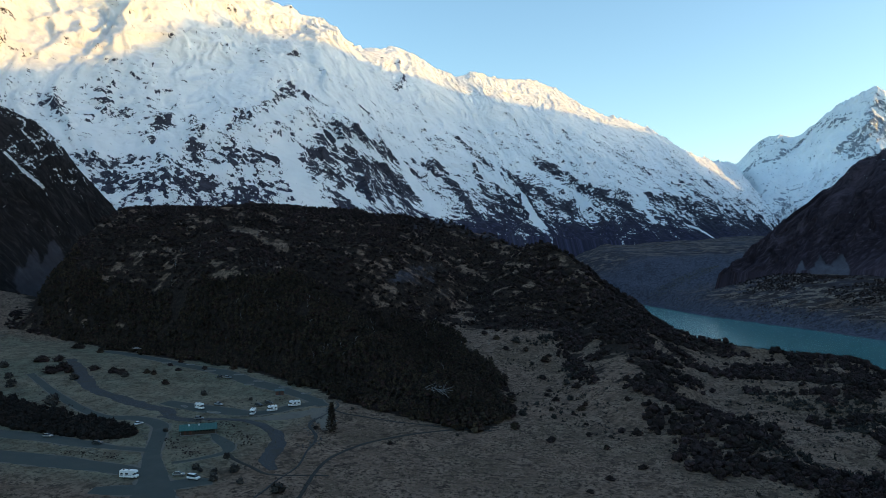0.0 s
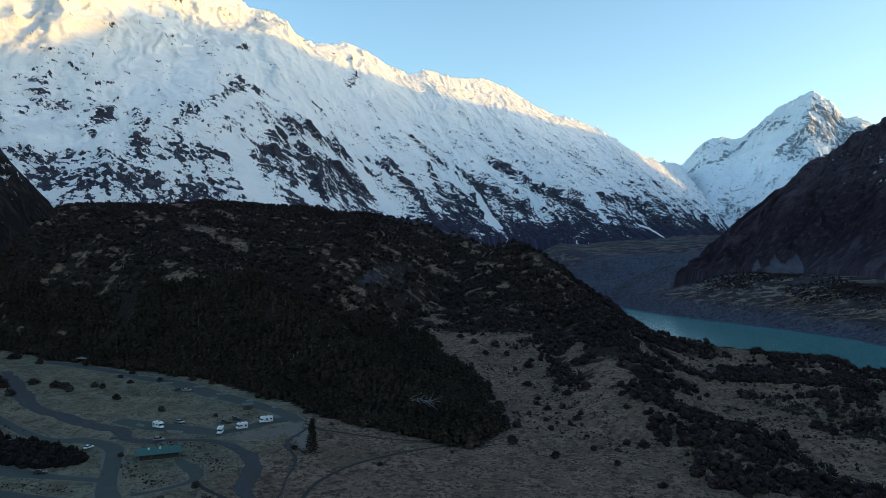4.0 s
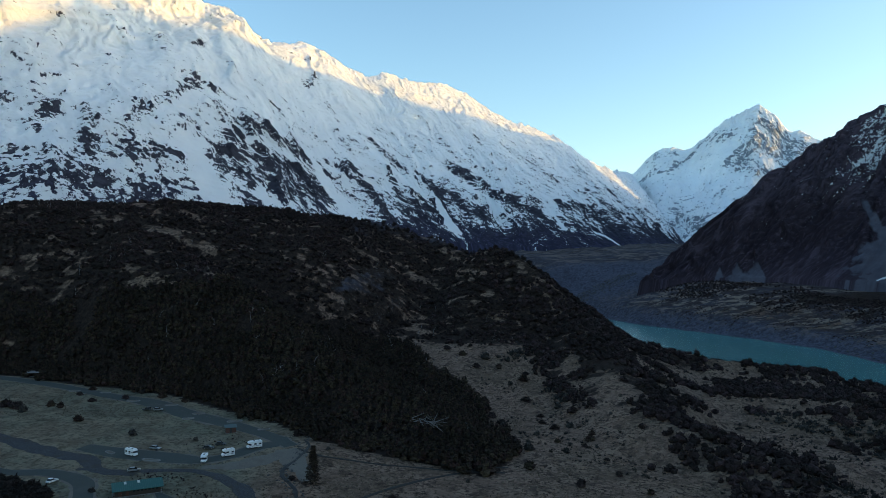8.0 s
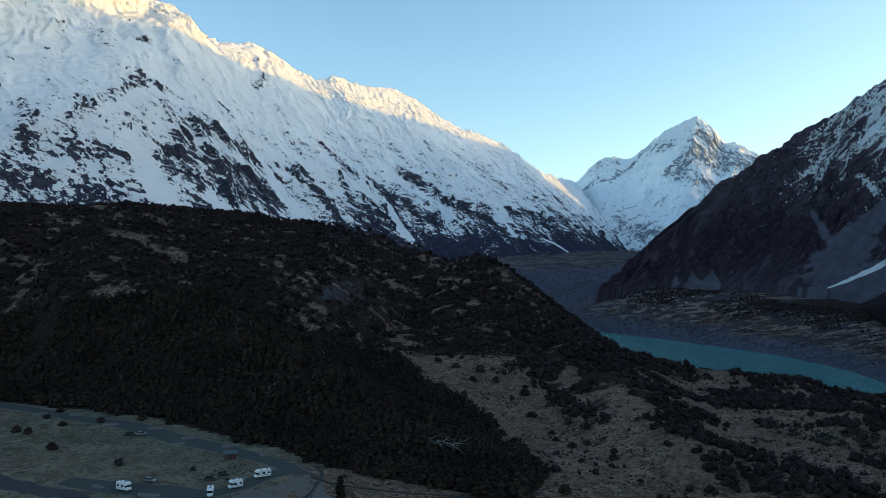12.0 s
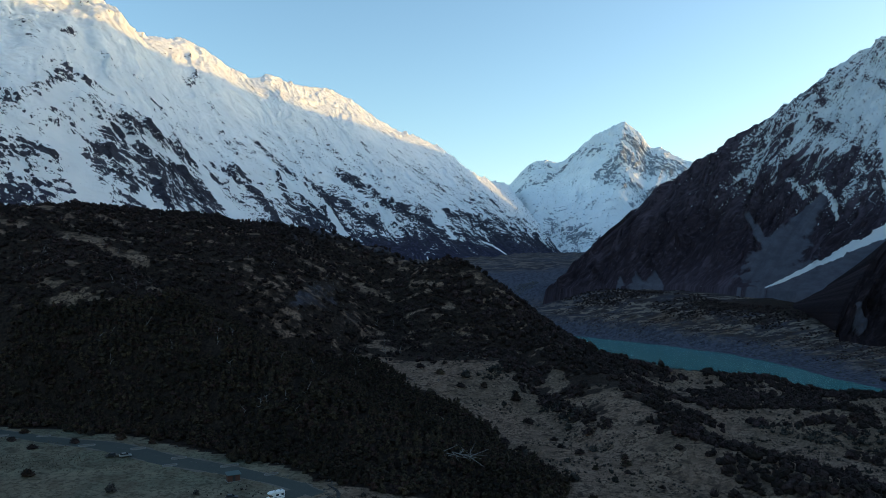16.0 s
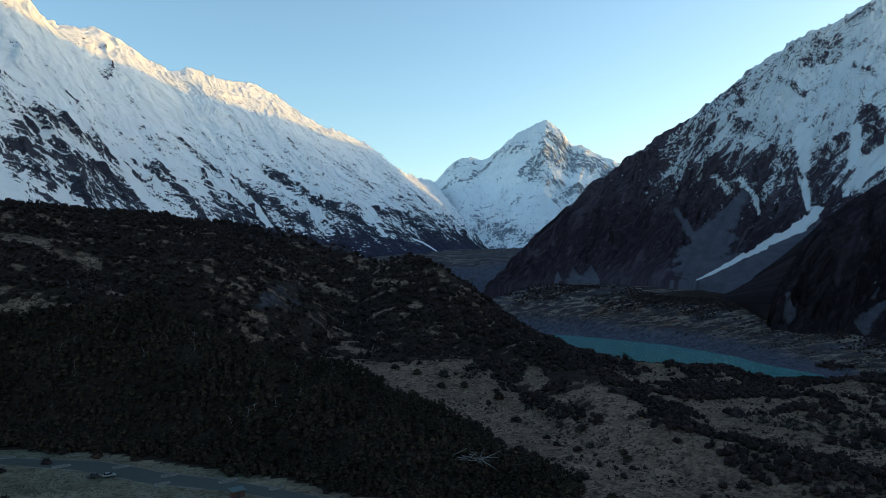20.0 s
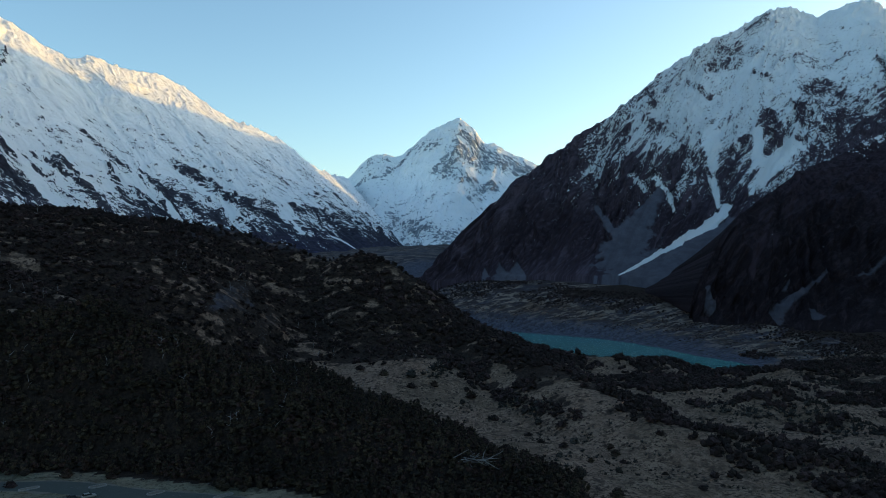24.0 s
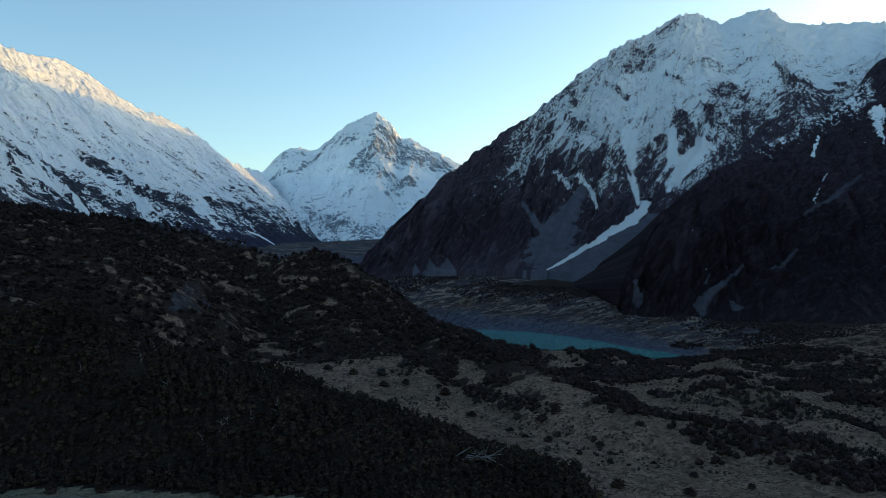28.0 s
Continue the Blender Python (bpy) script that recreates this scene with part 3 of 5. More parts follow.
mountain("mountain_range", RANGE_CREST, RANGE_FOOT, MAT_RANGE, "long snow-covered mountain range with rocky ribs and sunlit crest", 1050, 330,
         ((-900, -600, -400, -200, 0, 250, 520, 700), (75, 108, 162, 180, 197, 222, 212, 208), 100.0, (-0.9, -0.30, 0.15, 0.9, 2.4, 4.5), (3.2, 1.4, -0.35, -1.1, -1.6, -2.7)),
         1.08, 46, 150, 19, 19, 3, -0.12, towers=90.0, fore=((((-840, 1990), (-800, 1750), (-786, 1543), (-740, 1320), (-724, 1217), (-705, 1070), (-680, 940)), 62.0, 300.0, 70.0),), rocks=RANGE_ROCKS,
         drifts=(((-326, 2001, 8), (-297, 1964, 14), (-255, 1915, 24)), ((150, 2415, 5), (198, 2451, 8), (239, 2434, 9)), ((-38, 2447, 8), (10, 2373, 10), (51, 2310, 14))))

PEAK_CREST = ((250, 4560, 560), (383, 4600, 570), (581, 4634, 612), (707, 4612, 742), (816, 4589, 780), (906, 4569, 768), (995, 4546, 826), (1103, 4517, 928), (1174, 4496, 968), (1240, 4476, 1000), (1288, 4462, 1022), (1312, 4454, 1006),
              (1384, 4427, 938), (1446, 4404, 850), (1504, 4382, 848), (1588, 4348, 792), (1738, 4283, 714), (1946, 4183, 600), (2250, 4000, 560))
PEAK_FOOT = ((480, 3500, 96), (520, 3500, 96), (560, 3500, 96), (600, 3490, 96), (640, 3480, 96), (670, 3470, 96), (700, 3450, 96), (740, 3440, 96), (790, 3420, 96), (832, 3408, 96), (860, 3400, 96), (884, 3394, 96),
             (940, 3380, 96), (1000, 3370, 96), (1050, 3350, 96), (1100, 3320, 96), (1250, 3250, 96), (1450, 3150, 96), (1700, 3000, 96))
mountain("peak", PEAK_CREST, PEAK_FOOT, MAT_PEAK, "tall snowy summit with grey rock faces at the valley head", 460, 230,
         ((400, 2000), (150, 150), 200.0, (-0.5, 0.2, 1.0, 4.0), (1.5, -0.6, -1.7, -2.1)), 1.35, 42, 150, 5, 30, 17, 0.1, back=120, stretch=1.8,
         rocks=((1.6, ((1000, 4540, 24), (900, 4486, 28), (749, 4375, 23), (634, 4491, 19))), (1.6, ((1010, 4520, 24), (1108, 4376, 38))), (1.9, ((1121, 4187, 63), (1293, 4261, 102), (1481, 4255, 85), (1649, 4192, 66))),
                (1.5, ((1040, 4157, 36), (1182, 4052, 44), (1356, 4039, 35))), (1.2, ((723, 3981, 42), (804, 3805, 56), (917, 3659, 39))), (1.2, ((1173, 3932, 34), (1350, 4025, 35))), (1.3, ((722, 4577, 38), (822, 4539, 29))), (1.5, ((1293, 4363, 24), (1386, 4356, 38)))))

EAST_CREST = ((150, 1284, 44), (254, 1328, 146), (392, 1375, 247), (501, 1412, 325), (642, 1459, 404), (742, 1493, 478), (1000, 1609, 637), (1156, 1679, 703), (1290, 1740, 782), (1455, 1813, 846),
              (1597, 1847, 840), (1720, 1830, 894), (1800, 1820, 897), (1879, 1807, 864), (2080, 1780, 882), (2286, 1747, 902))
EAST_FOOT = ((135, 1262, 42), (215, 1240, 48), (270, 1215, 52), (320, 1190, 54), (365, 1150, 54), (400, 1110, 54), (450, 1060, 52), (500, 1010, 50), (560, 960, 48), (640, 900, 46),
             (720, 850, 44), (800, 800, 40), (840, 778, 38), (900, 740, 36), (1020, 680, 33), (1150, 620, 30))
EAST_SNOW = ((400, 590, 653, 800, 1000, 1170, 1470, 1800), (300, 288, 240, 238, 296, 365, 470, 500), 100.0, (-1.9, -0.7, 0.0, 0.6, 2.0, 4.5), (3.6, 1.5, 0.3, -1.05, -1.6, -2.6))
EAST_ROCKS = ((1.0, ((380, 1360, 40), (642, 1445, 42), (1000, 1585, 38), (1290, 1715, 26))), (1.6, ((450, 1390, 22), (550, 1409, 35), (607, 1399, 32))), (1.8, ((605, 1302, 18), (665, 1309, 22), (658, 1263, 15))), (1.9, ((725, 1317, 8), (710, 1276, 19), (713, 1244, 15))), (2.2, ((865, 1301, 10), (806, 1260, 21), (761, 1202, 18))),
              (2.0, ((975, 1359, 11), (922, 1303, 21), (896, 1260, 17))), (2.0, ((991, 1323, 5), (937, 1277, 9))), (1.9, ((1064, 1379, 11), (1027, 1309, 22))), (1.6, ((1130, 1418, 12), (1240, 1469, 21), (1228, 1395, 20))),
              (1.7, ((1449, 1508, 9), (1382, 1400, 22), (1477, 1392, 22))), (1.7, ((1018, 1230, 17), (1160, 1265, 26), (1297, 1300, 28))), (1.1, ((1099, 1354, 38), (1249, 1356, 49), (1357, 1364, 32))), (1.4, ((1059, 1507, 10), (1073, 1472, 12))),
              (1.3, ((956, 1533, 10), (1035, 1563, 8))), (1.3, ((868, 1476, 11), (881, 1451, 11))), (1.8, ((745, 1473, 5), (730, 1440, 7))), (1.6, ((1552, 1696, 8), (1608, 1683, 10))), (1.3, ((1787, 1623, 11), (1778, 1593, 8))),
              (1.4, ((1181, 1674, 7), (1311, 1736, 12))), (1.6, ((1700, 1830, 11), (1800, 1815, 12))), (0.9, ((685, 1397, 17), (724, 1371, 20))), (0.7, ((1057, 1577, 29), (1228, 1573, 35), (1425, 1602, 28))),
              # snow that lies in the gullies below
              (-2.8, ((724, 1260, 4), (697, 1201, 4), (669, 1153, 4))), (-2.8, ((615, 1260, 8), (616, 1224, 6), (596, 1180, 2.5))), (-2.8, ((803, 1336, 15), (729, 1244, 7), (686, 1178, 5))), (-2.8, ((930, 1246, 15), (837, 1206, 14), (737, 1151, 7))),
              (-3.0, ((896, 1310, 7), (817, 1223, 8), (748, 1186, 6))), (-2.5, ((581, 1287, 8), (584, 1252, 7))), (-2.0, ((1700, 1700, 90), (2000, 1700, 140), (2300, 1600, 200))))
mountain("east_mountain", EAST_CREST, EAST_FOOT, MAT_EAST, "dark rocky mountain with snow on its upper half", 620, 280, EAST_SNOW, 1.12, 26, 85, 12, 22, 29, 0.1, rocks=EAST_ROCKS, stretch=2.0, dip=-0.3,
         screes=(((660, 1103, 15), (586, 1083, 34), (509, 1059, 60), (446, 1040, 84), (400, 1000, 100)), ((604, 1236, 8), (552, 1203, 20), (490, 1154, 36), (456, 1122, 45)),
                 ((487, 1263, 4), (475, 1179, 7), (466, 1136, 10)), ((284, 1240, 1), (279, 1214, 15)), ((312, 1226, 2), (302, 1206, 15)), ((258, 1243, 1), (253, 1228, 8))),
         drifts=(((681, 1142, 8), (637, 1120, 12), (543, 1105, 8), (466, 1093, 4), (429, 1090, 2)),))

SPUR_CREST = ((388, 856, 12), (404, 861, 46), (443, 881, 88), (491, 902, 130), (609, 947, 184), (687, 977, 217), (870, 1046, 274), (1104, 1136, 348), (1369, 1238, 444), (1560, 1300, 560), (1750, 1330, 640))
SPUR_FOOT = ((384, 846, 10), (396, 815, 6), (418, 785, 3), (442, 752, 2), (490, 700, 1), (550, 660, 0), (640, 590, 0), (760, 500, 0), (900, 380, 0), (1020, 250, 0), (1150, 100, 0))
BARE = ((0, 3000), (640, 640), 100.0, (-4.0, -2.2, -1.0, 1.0), (3.4, 2.2, 1.3, -1.0))
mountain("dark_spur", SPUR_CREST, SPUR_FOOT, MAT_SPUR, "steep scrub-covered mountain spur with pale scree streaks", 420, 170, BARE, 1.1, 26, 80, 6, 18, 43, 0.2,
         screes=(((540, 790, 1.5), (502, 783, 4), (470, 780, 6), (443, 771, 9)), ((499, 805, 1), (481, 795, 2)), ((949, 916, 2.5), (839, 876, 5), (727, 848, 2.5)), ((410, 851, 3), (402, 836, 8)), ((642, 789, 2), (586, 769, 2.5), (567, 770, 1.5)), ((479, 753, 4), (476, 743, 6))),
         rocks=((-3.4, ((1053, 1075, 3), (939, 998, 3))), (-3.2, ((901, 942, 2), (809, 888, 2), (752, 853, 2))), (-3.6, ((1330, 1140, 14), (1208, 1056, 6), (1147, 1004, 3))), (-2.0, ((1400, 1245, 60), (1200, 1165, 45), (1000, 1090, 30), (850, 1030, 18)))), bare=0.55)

WEST_CREST = ((-1500, 200, 420), (-1100, 400, 380), (-900, 520, 320), (-738, 675, 243), (-702, 712, 217), (-680, 733, 178), (-658, 753, 142), (-640, 768, 112), (-610, 790, 60))
WEST_FOOT = ((-1150, -100, 20), (-900, 120, 18), (-790, 330, 16), (-690, 550, 20), (-660, 610, 25), (-638, 658, 28), (-622, 695, 30), (-606, 725, 34), (-592, 762, 40))
mountain("west_spur", WEST_CREST, WEST_FOOT, MAT_WEST, "dark rocky spur streaked with old snow", 220, 110, ((-1500, -500), (330, 290), 100.0, (-3.0, -1.5, -0.5, 0.5, 1.5), (3.2, 2.0, 1.0, 0.4, -0.4)), 1.05, 15, 60, 5, 8, 57, 0.2,
         drifts=(((-715, 661, 1.5), (-698, 670, 1.2), (-682, 685, 0.8)), ((-716, 684, 0.6), (-699, 695, 0.6))), screes=(((-652, 672, 9), (-640, 664, 20), (-630, 660, 26)), ((-660, 652, 5), (-650, 636, 14))), bare=0.40)

# the range goes on to the south and north, and keeps the sun off the valley
SOUTH_CREST = ((2286, 1747, 890), (1700, 1290, 640), (1560, 900, 640), (1600, 300, 660), (1700, -600, 700), (1800, -1500, 760))
SOUTH_FOOT = ((1500, 800, 30), (1250, 500, 20), (1080, 150, 10), (1000, -200, 5), (1050, -800, 5), (1100, -1500, 5))
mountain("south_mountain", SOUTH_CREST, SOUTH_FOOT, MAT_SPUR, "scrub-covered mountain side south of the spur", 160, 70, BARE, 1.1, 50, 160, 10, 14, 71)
NORTH_CREST = ((1600, 1860, 840), (1600, 2300, 830), (1800, 2900, 808), (1930, 3400, 795), (2000, 3900, 790))
NORTH_FOOT = ((1000, 2000, 300), (950, 2350, 200), (900, 2750, 140), (950, 3050, 150), (1250, 3300, 160))
mountain("north_mountain", NORTH_CREST, NORTH_FOOT, MAT_EAST, "snowy mountain flank behind the eastern ridge", 160, 90, EAST_SNOW, 1.1, 50, 150, 12, 16, 83)

# ---- plants ----
def foliage_material(name, tones, rough=0.85):
    """Leaves in a few tones, a tone for each clump, with shade among the leaves mottled in."""
    n = Nodes(name, rough, 0.1)
    pick = n.add("ShaderNodeNewGeometry").outputs["Random Per Island"]
    colour = tones[0]
    for k, tone in enumerate(tones[1:], 1):
        colour = n.mix(n.ramp(pick, k / len(tones) - 0.08, k / len(tones) + 0.08), colour, tone)
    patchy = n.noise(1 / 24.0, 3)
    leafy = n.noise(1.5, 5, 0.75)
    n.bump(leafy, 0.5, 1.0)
    # dark gaps among the leaves, put into the colour by noise
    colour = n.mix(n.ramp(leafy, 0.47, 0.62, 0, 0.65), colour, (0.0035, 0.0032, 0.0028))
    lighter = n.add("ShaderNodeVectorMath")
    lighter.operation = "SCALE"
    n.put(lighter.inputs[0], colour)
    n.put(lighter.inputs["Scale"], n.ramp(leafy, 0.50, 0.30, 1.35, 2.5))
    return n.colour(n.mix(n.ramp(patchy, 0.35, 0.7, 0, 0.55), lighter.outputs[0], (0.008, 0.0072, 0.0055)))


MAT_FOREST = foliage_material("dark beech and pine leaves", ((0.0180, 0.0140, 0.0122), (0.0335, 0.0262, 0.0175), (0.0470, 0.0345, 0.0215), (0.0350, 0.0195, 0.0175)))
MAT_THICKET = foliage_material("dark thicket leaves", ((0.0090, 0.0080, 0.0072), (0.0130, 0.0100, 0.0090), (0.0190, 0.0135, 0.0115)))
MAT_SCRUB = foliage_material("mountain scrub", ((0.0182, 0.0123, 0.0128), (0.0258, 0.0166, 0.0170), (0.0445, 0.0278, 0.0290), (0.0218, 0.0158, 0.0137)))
MAT_TWIGS = foliage_material("bare grey scrub", ((0.0366, 0.0329, 0.0317), (0.0244, 0.0232, 0.0232), (0.0537, 0.0476, 0.0427)))
MAT_TUFT = foliage_material("dry tussock grass", ((0.11, 0.090, 0.058), (0.075, 0.064, 0.042), (0.155, 0.130, 0.088), (0.050, 0.044, 0.030)))


def bark_material(name, a, b):
    n = Nodes(name, 0.9, 0.2)
    g = n.noise(6.0, 5, 0.6, n.stretched(n.position(), 1, 1, 0.2))
    n.bump(g, 0.05, 0.6)
    return n.colour(n.mix(n.ramp(g, 0.3, 0.7), a, b))


MAT_BARK = bark_material("brown bark", (0.045, 0.032, 0.022), (0.10, 0.075, 0.055))
MAT_DEAD = bark_material("bleached dead wood", (0.11, 0.105, 0.11), (0.22, 0.21, 0.215))

GOLD = (1 + 5**0.5) / 2
ICO_V = np.array([(-1, GOLD, 0), (1, GOLD, 0), (-1, -GOLD, 0), (1, -GOLD, 0), (0, -1, GOLD), (0, 1, GOLD), (0, -1, -GOLD), (0, 1, -GOLD), (GOLD, 0, -1), (GOLD, 0, 1), (-GOLD, 0, -1), (-GOLD, 0, 1)]) / 1.902
ICO_F = np.array([(0, 11, 5), (0, 5, 1), (0, 1, 7), (0, 7, 10), (0, 10, 11), (1, 5, 9), (5, 11, 4), (11, 10, 2), (10, 7, 6), (7, 1, 8), (3, 9, 4), (3, 4, 2), (3, 2, 6), (3, 6, 8), (3, 8, 9), (4, 9, 5), (2, 4, 11), (6, 2, 10), (8, 6, 7), (9, 8, 1)])


def clump(rng, lumps, spikes, tall=1.0, taper=0.35, spike=0.42):
    """One shrub or tree crown about 2 wide: ragged lumps with tufts that stick out of them."""
    vs, fs, n = [], [], 0
    for k in range(lumps):
        level = (k + 0.5) / lumps
        r = (0.62 - taper * level) * rng.uniform(0.8, 1.2)
        a, off = rng.uniform(0, 6.283), (1 - level * 0.7) * rng.uniform(0.1, 0.62)
        v = ICO_V * r * rng.uniform(0.58, 1.38, (12, 1)) * (1, 1, 0.8)
        vs.append(v + (off * math.cos(a), off * math.sin(a), tall * (0.25 + 1.15 * level)))
        fs.append(ICO_F + n)
        n += 12
    hull = np.concatenate(vs)
    for _ in range(spikes):
        p = hull[rng.integers(len(hull))]
        d = p - (0, 0, tall * 0.6)
        d = d / (np.linalg.norm(d) + 1e-6) + rng.normal(0, 0.45, 3) + (0, 0, 0.35)
        side = np.cross(d, rng.normal(0, 1, 3))
        side = side / (np.linalg.norm(side) + 1e-6) * spike * 0.42
        vs.append(np.array([p * 0.94 - side, p * 0.94 + side, p * 0.94 + d * spike * rng.uniform(0.5, 1.0)]))
        fs.append(np.array([[0, 1, 2]]) + n)
        n += 3
    return np.concatenate(vs), np.concatenate(fs)


def scatter(name, kinds, places, sizes, rng, material, label, category="plants"):
    """Many plants in one mesh: each of the kinds, turned and sized, at its place."""
    pick, turn = rng.integers(len(kinds), size=len(places)), rng.uniform(0, 6.283, len(places))
    vs, fs, n = [], [], 0
    for k, (v, f) in enumerate(kinds):
        at = np.flatnonzero(pick == k)
        c, s = np.cos(turn[at])[:, None], np.sin(turn[at])[:, None]
        w = np.stack([v[None, :, 0] * c - v[None, :, 1] * s, v[None, :, 0] * s + v[None, :, 1] * c, np.repeat(v[None, :, 2], len(at), 0)], -1)
        w = w * sizes[at][:, None, None] + places[at][:, None]
        vs.append(w.reshape(-1, 3))
        fs.append((f[None] + n + (np.arange(len(at)) * len(v))[:, None, None]).reshape(-1, 3))
        n += len(at) * len(v)
    me = mesh_from(name, np.concatenate(vs), np.concatenate(fs), material, smooth=False)
    return tagged(new(name, me), label, category, kind="stuff")


def jittered(rng, x0, x1, y0, y1, gap):
    gx, gy = np.meshgrid(np.arange(x0, x1, gap), np.arange(y0, y1, gap), indexing="ij")
    x, y = gx.ravel() + rng.uniform(-0.48, 0.48, gx.size) * gap, gy.ravel() + rng.uniform(-0.48, 0.48, gx.size) * gap
    return x, y


def on_land(x, y, sink=0.15):
    return np.stack([x, y, land(x, y) - sink], -1)


def hill_height(x, y):
    return broken_off(x, y, np.maximum.reduce([ridge(x, y, MAIN_HILL), ridge(x, y, WOODED_SPUR), ridge(x, y, MORAINE) * 1.2, ridge(x, y, APRON) * 0.4, 0 * x]))


# east side of the grassy gully, from the flat up to the knoll
def gully_east(y):
    return np.interp(y, (200, 235, 280, 311, 332, 372, 405, 445, 500, 560), (80, 45, 14, -6, -8, -25, -31, -46, -52, -80))


rng = np.random.default_rng(7)
TREES = [clump(rng, 4, 30, rng.uniform(0.85, 1.2), 0.28, 0.32) for _ in range(3)] + [clump(rng, 5, 34, rng.uniform(1.5, 2.1), 0.44, 0.30) for _ in range(6)]
SHRUBS = [clump(rng, 3, 22, rng.uniform(0.5, 0.9), 0.22, 0.34) for _ in range(7)]
BROAD = [clump(rng, 5, 44, rng.uniform(0.45, 0.75), 0.20, 0.26) for _ in range(8)]
LOW = [clump(rng, 2, 8, 0.5, 0.2) for _ in range(5)]
TWIGGY = [clump(rng, 1, 22, 0.5, 0.2, 0.5) for _ in range(6)]

# the dense wood on the spur
x, y = jittered(rng, -590, -40, 280, 600, 2.45)
edge = (fbm(x / 13, y / 13, 4, 61) - 0.5) * 14
keep = (inside(x + edge, y + edge, FOREST) > 0) & (fbm(x / 22, y / 22, 3, 62) + 0.16 * step(y, 470, 380) > 0.33) & (rng.random(len(x)) < 0.95) & (near_any(x, y, OPENINGS) > 0.9) & (west_side(x, y) + edge < 33)
x, y = x[keep], y[keep]
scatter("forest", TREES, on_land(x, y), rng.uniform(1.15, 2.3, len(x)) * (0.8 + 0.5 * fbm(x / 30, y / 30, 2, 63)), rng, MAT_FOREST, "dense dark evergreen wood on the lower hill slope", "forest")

# scrub over the upper hill
x, y = jittered(rng, -640, 40, 380, 670, 3.3)
h = hill_height(x, y)
scree = (near_any(x, y, SCREES) < 1.0) | (near_any(x, y, OPENINGS) < 1.0)
gaps = openness(x, y) > 0.39
keep = (h > 9) & (inside(x, y, FOREST) == 0) & gaps & ~scree & (x < gully_east(y) + 10) & ~((ridge(x, y, APRON) > h - 2) & (ridge(x, y, WOODED_SPUR) < 4) & (ridge(x, y, MAIN_HILL) < 22) & (fbm(x / 9, y / 9, 3, 66) < 0.52))
x, y = x[keep], y[keep]
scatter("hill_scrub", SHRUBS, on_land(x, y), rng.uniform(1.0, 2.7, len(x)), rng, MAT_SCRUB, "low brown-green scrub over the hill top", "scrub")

# scrub on the knoll and the moraine mounds
x, y = jittered(rng, -110, 380, 215, 690, 3.8)
wobble = (fbm(x / 14, y / 14, 3, 60) - 0.5) * 14
thick = np.minimum.reduce([ribbon(x + wobble, y - wobble, nodes) for nodes in DENSE])
glade = near_any(x, y, GLADES)
body = fbm(x / 26, y / 15, 4, 67) + 0.22 * step(thick, 1.25, 0.6) - 0.26 * step(glade, 1.25, 0.7) + 0.13 * step(y, 470, 545) + 0.14 * step(ridge(x, y, MAIN_HILL), 8, 28)
keep = (x > gully_east(y) + (fbm(x / 12, y / 12, 3, 68) - 0.5) * 18) & (body > 0.50) & (fbm(x / 7, y / 5, 3, 73) + 0.25 * step(body, 0.5, 0.62) > 0.46) & (x < east_shore(y) + 40) & (land(x, y) > -17.5) & (near_any(x, y, OPENINGS) > 0.95)
core = step(body[keep], 0.485, 0.60)
x, y = x[keep], y[keep]
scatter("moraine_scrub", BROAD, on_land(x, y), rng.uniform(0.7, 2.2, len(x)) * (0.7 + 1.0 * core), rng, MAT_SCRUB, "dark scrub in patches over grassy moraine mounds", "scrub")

# bare grey bushes between them
x, y = jittered(rng, -110, 420, 215, 700, 3.0)
grey = step(np.minimum.reduce([ribbon(x, y, nodes) for nodes in LEAFLESS]) + (fbm(x / 9, y / 9, 3, 76) - 0.5) * 1.6, 1.2, 0.7)
keep = (x > gully_east(y) - 40 * step(y, 280, 330)) & (inside(x, y, FOREST) == 0) & (fbm(x / 12, y / 9, 3, 69) + 0.3 * grey > 0.58 - 0.04 * step(x, 0, 60)) & (land(x, y) > -17.5)
x, y, grey = x[keep], y[keep], grey[keep]
scatter("bare_bushes", TWIGGY, on_land(x, y), rng.uniform(0.3, 1.0, len(x)) * rng.uniform(0.6, 1.5, len(x)) * (1 + 1.1 * grey), rng, MAT_TWIGS, "leafless grey bushes among the moraine grass", "scrub")

# scrub on the terrace beyond the lake: a dark belt under the mountain, loose drifts of it nearer the shore
x, y = jittered(rng, 130, 640, 600, 1260, 4.2)
e = x - east_shore(y)
back = e + (fbm(x / 40, y / 40, 3, 58) - 0.5) * 70
belt = step(back, 85, 110) * step(back, 215, 185)
keep = (e > 22) & (fbm(x / 100, y / 26, 4, 70) * 0.6 + fbm(x / 18, y / 9, 3, 74) * 0.4 > 0.545 - 0.16 * belt) & (land(x, y) > -15)
x, y, belt = x[keep], y[keep], belt[keep]
scatter("terrace_scrub", LOW, on_land(x, y, 0.3), rng.uniform(0.7, 1.7, len(x)) * (1 + 0.7 * belt), rng, MAT_SCRUB, "dark scrub along the terrace beyond the lake", "scrub")

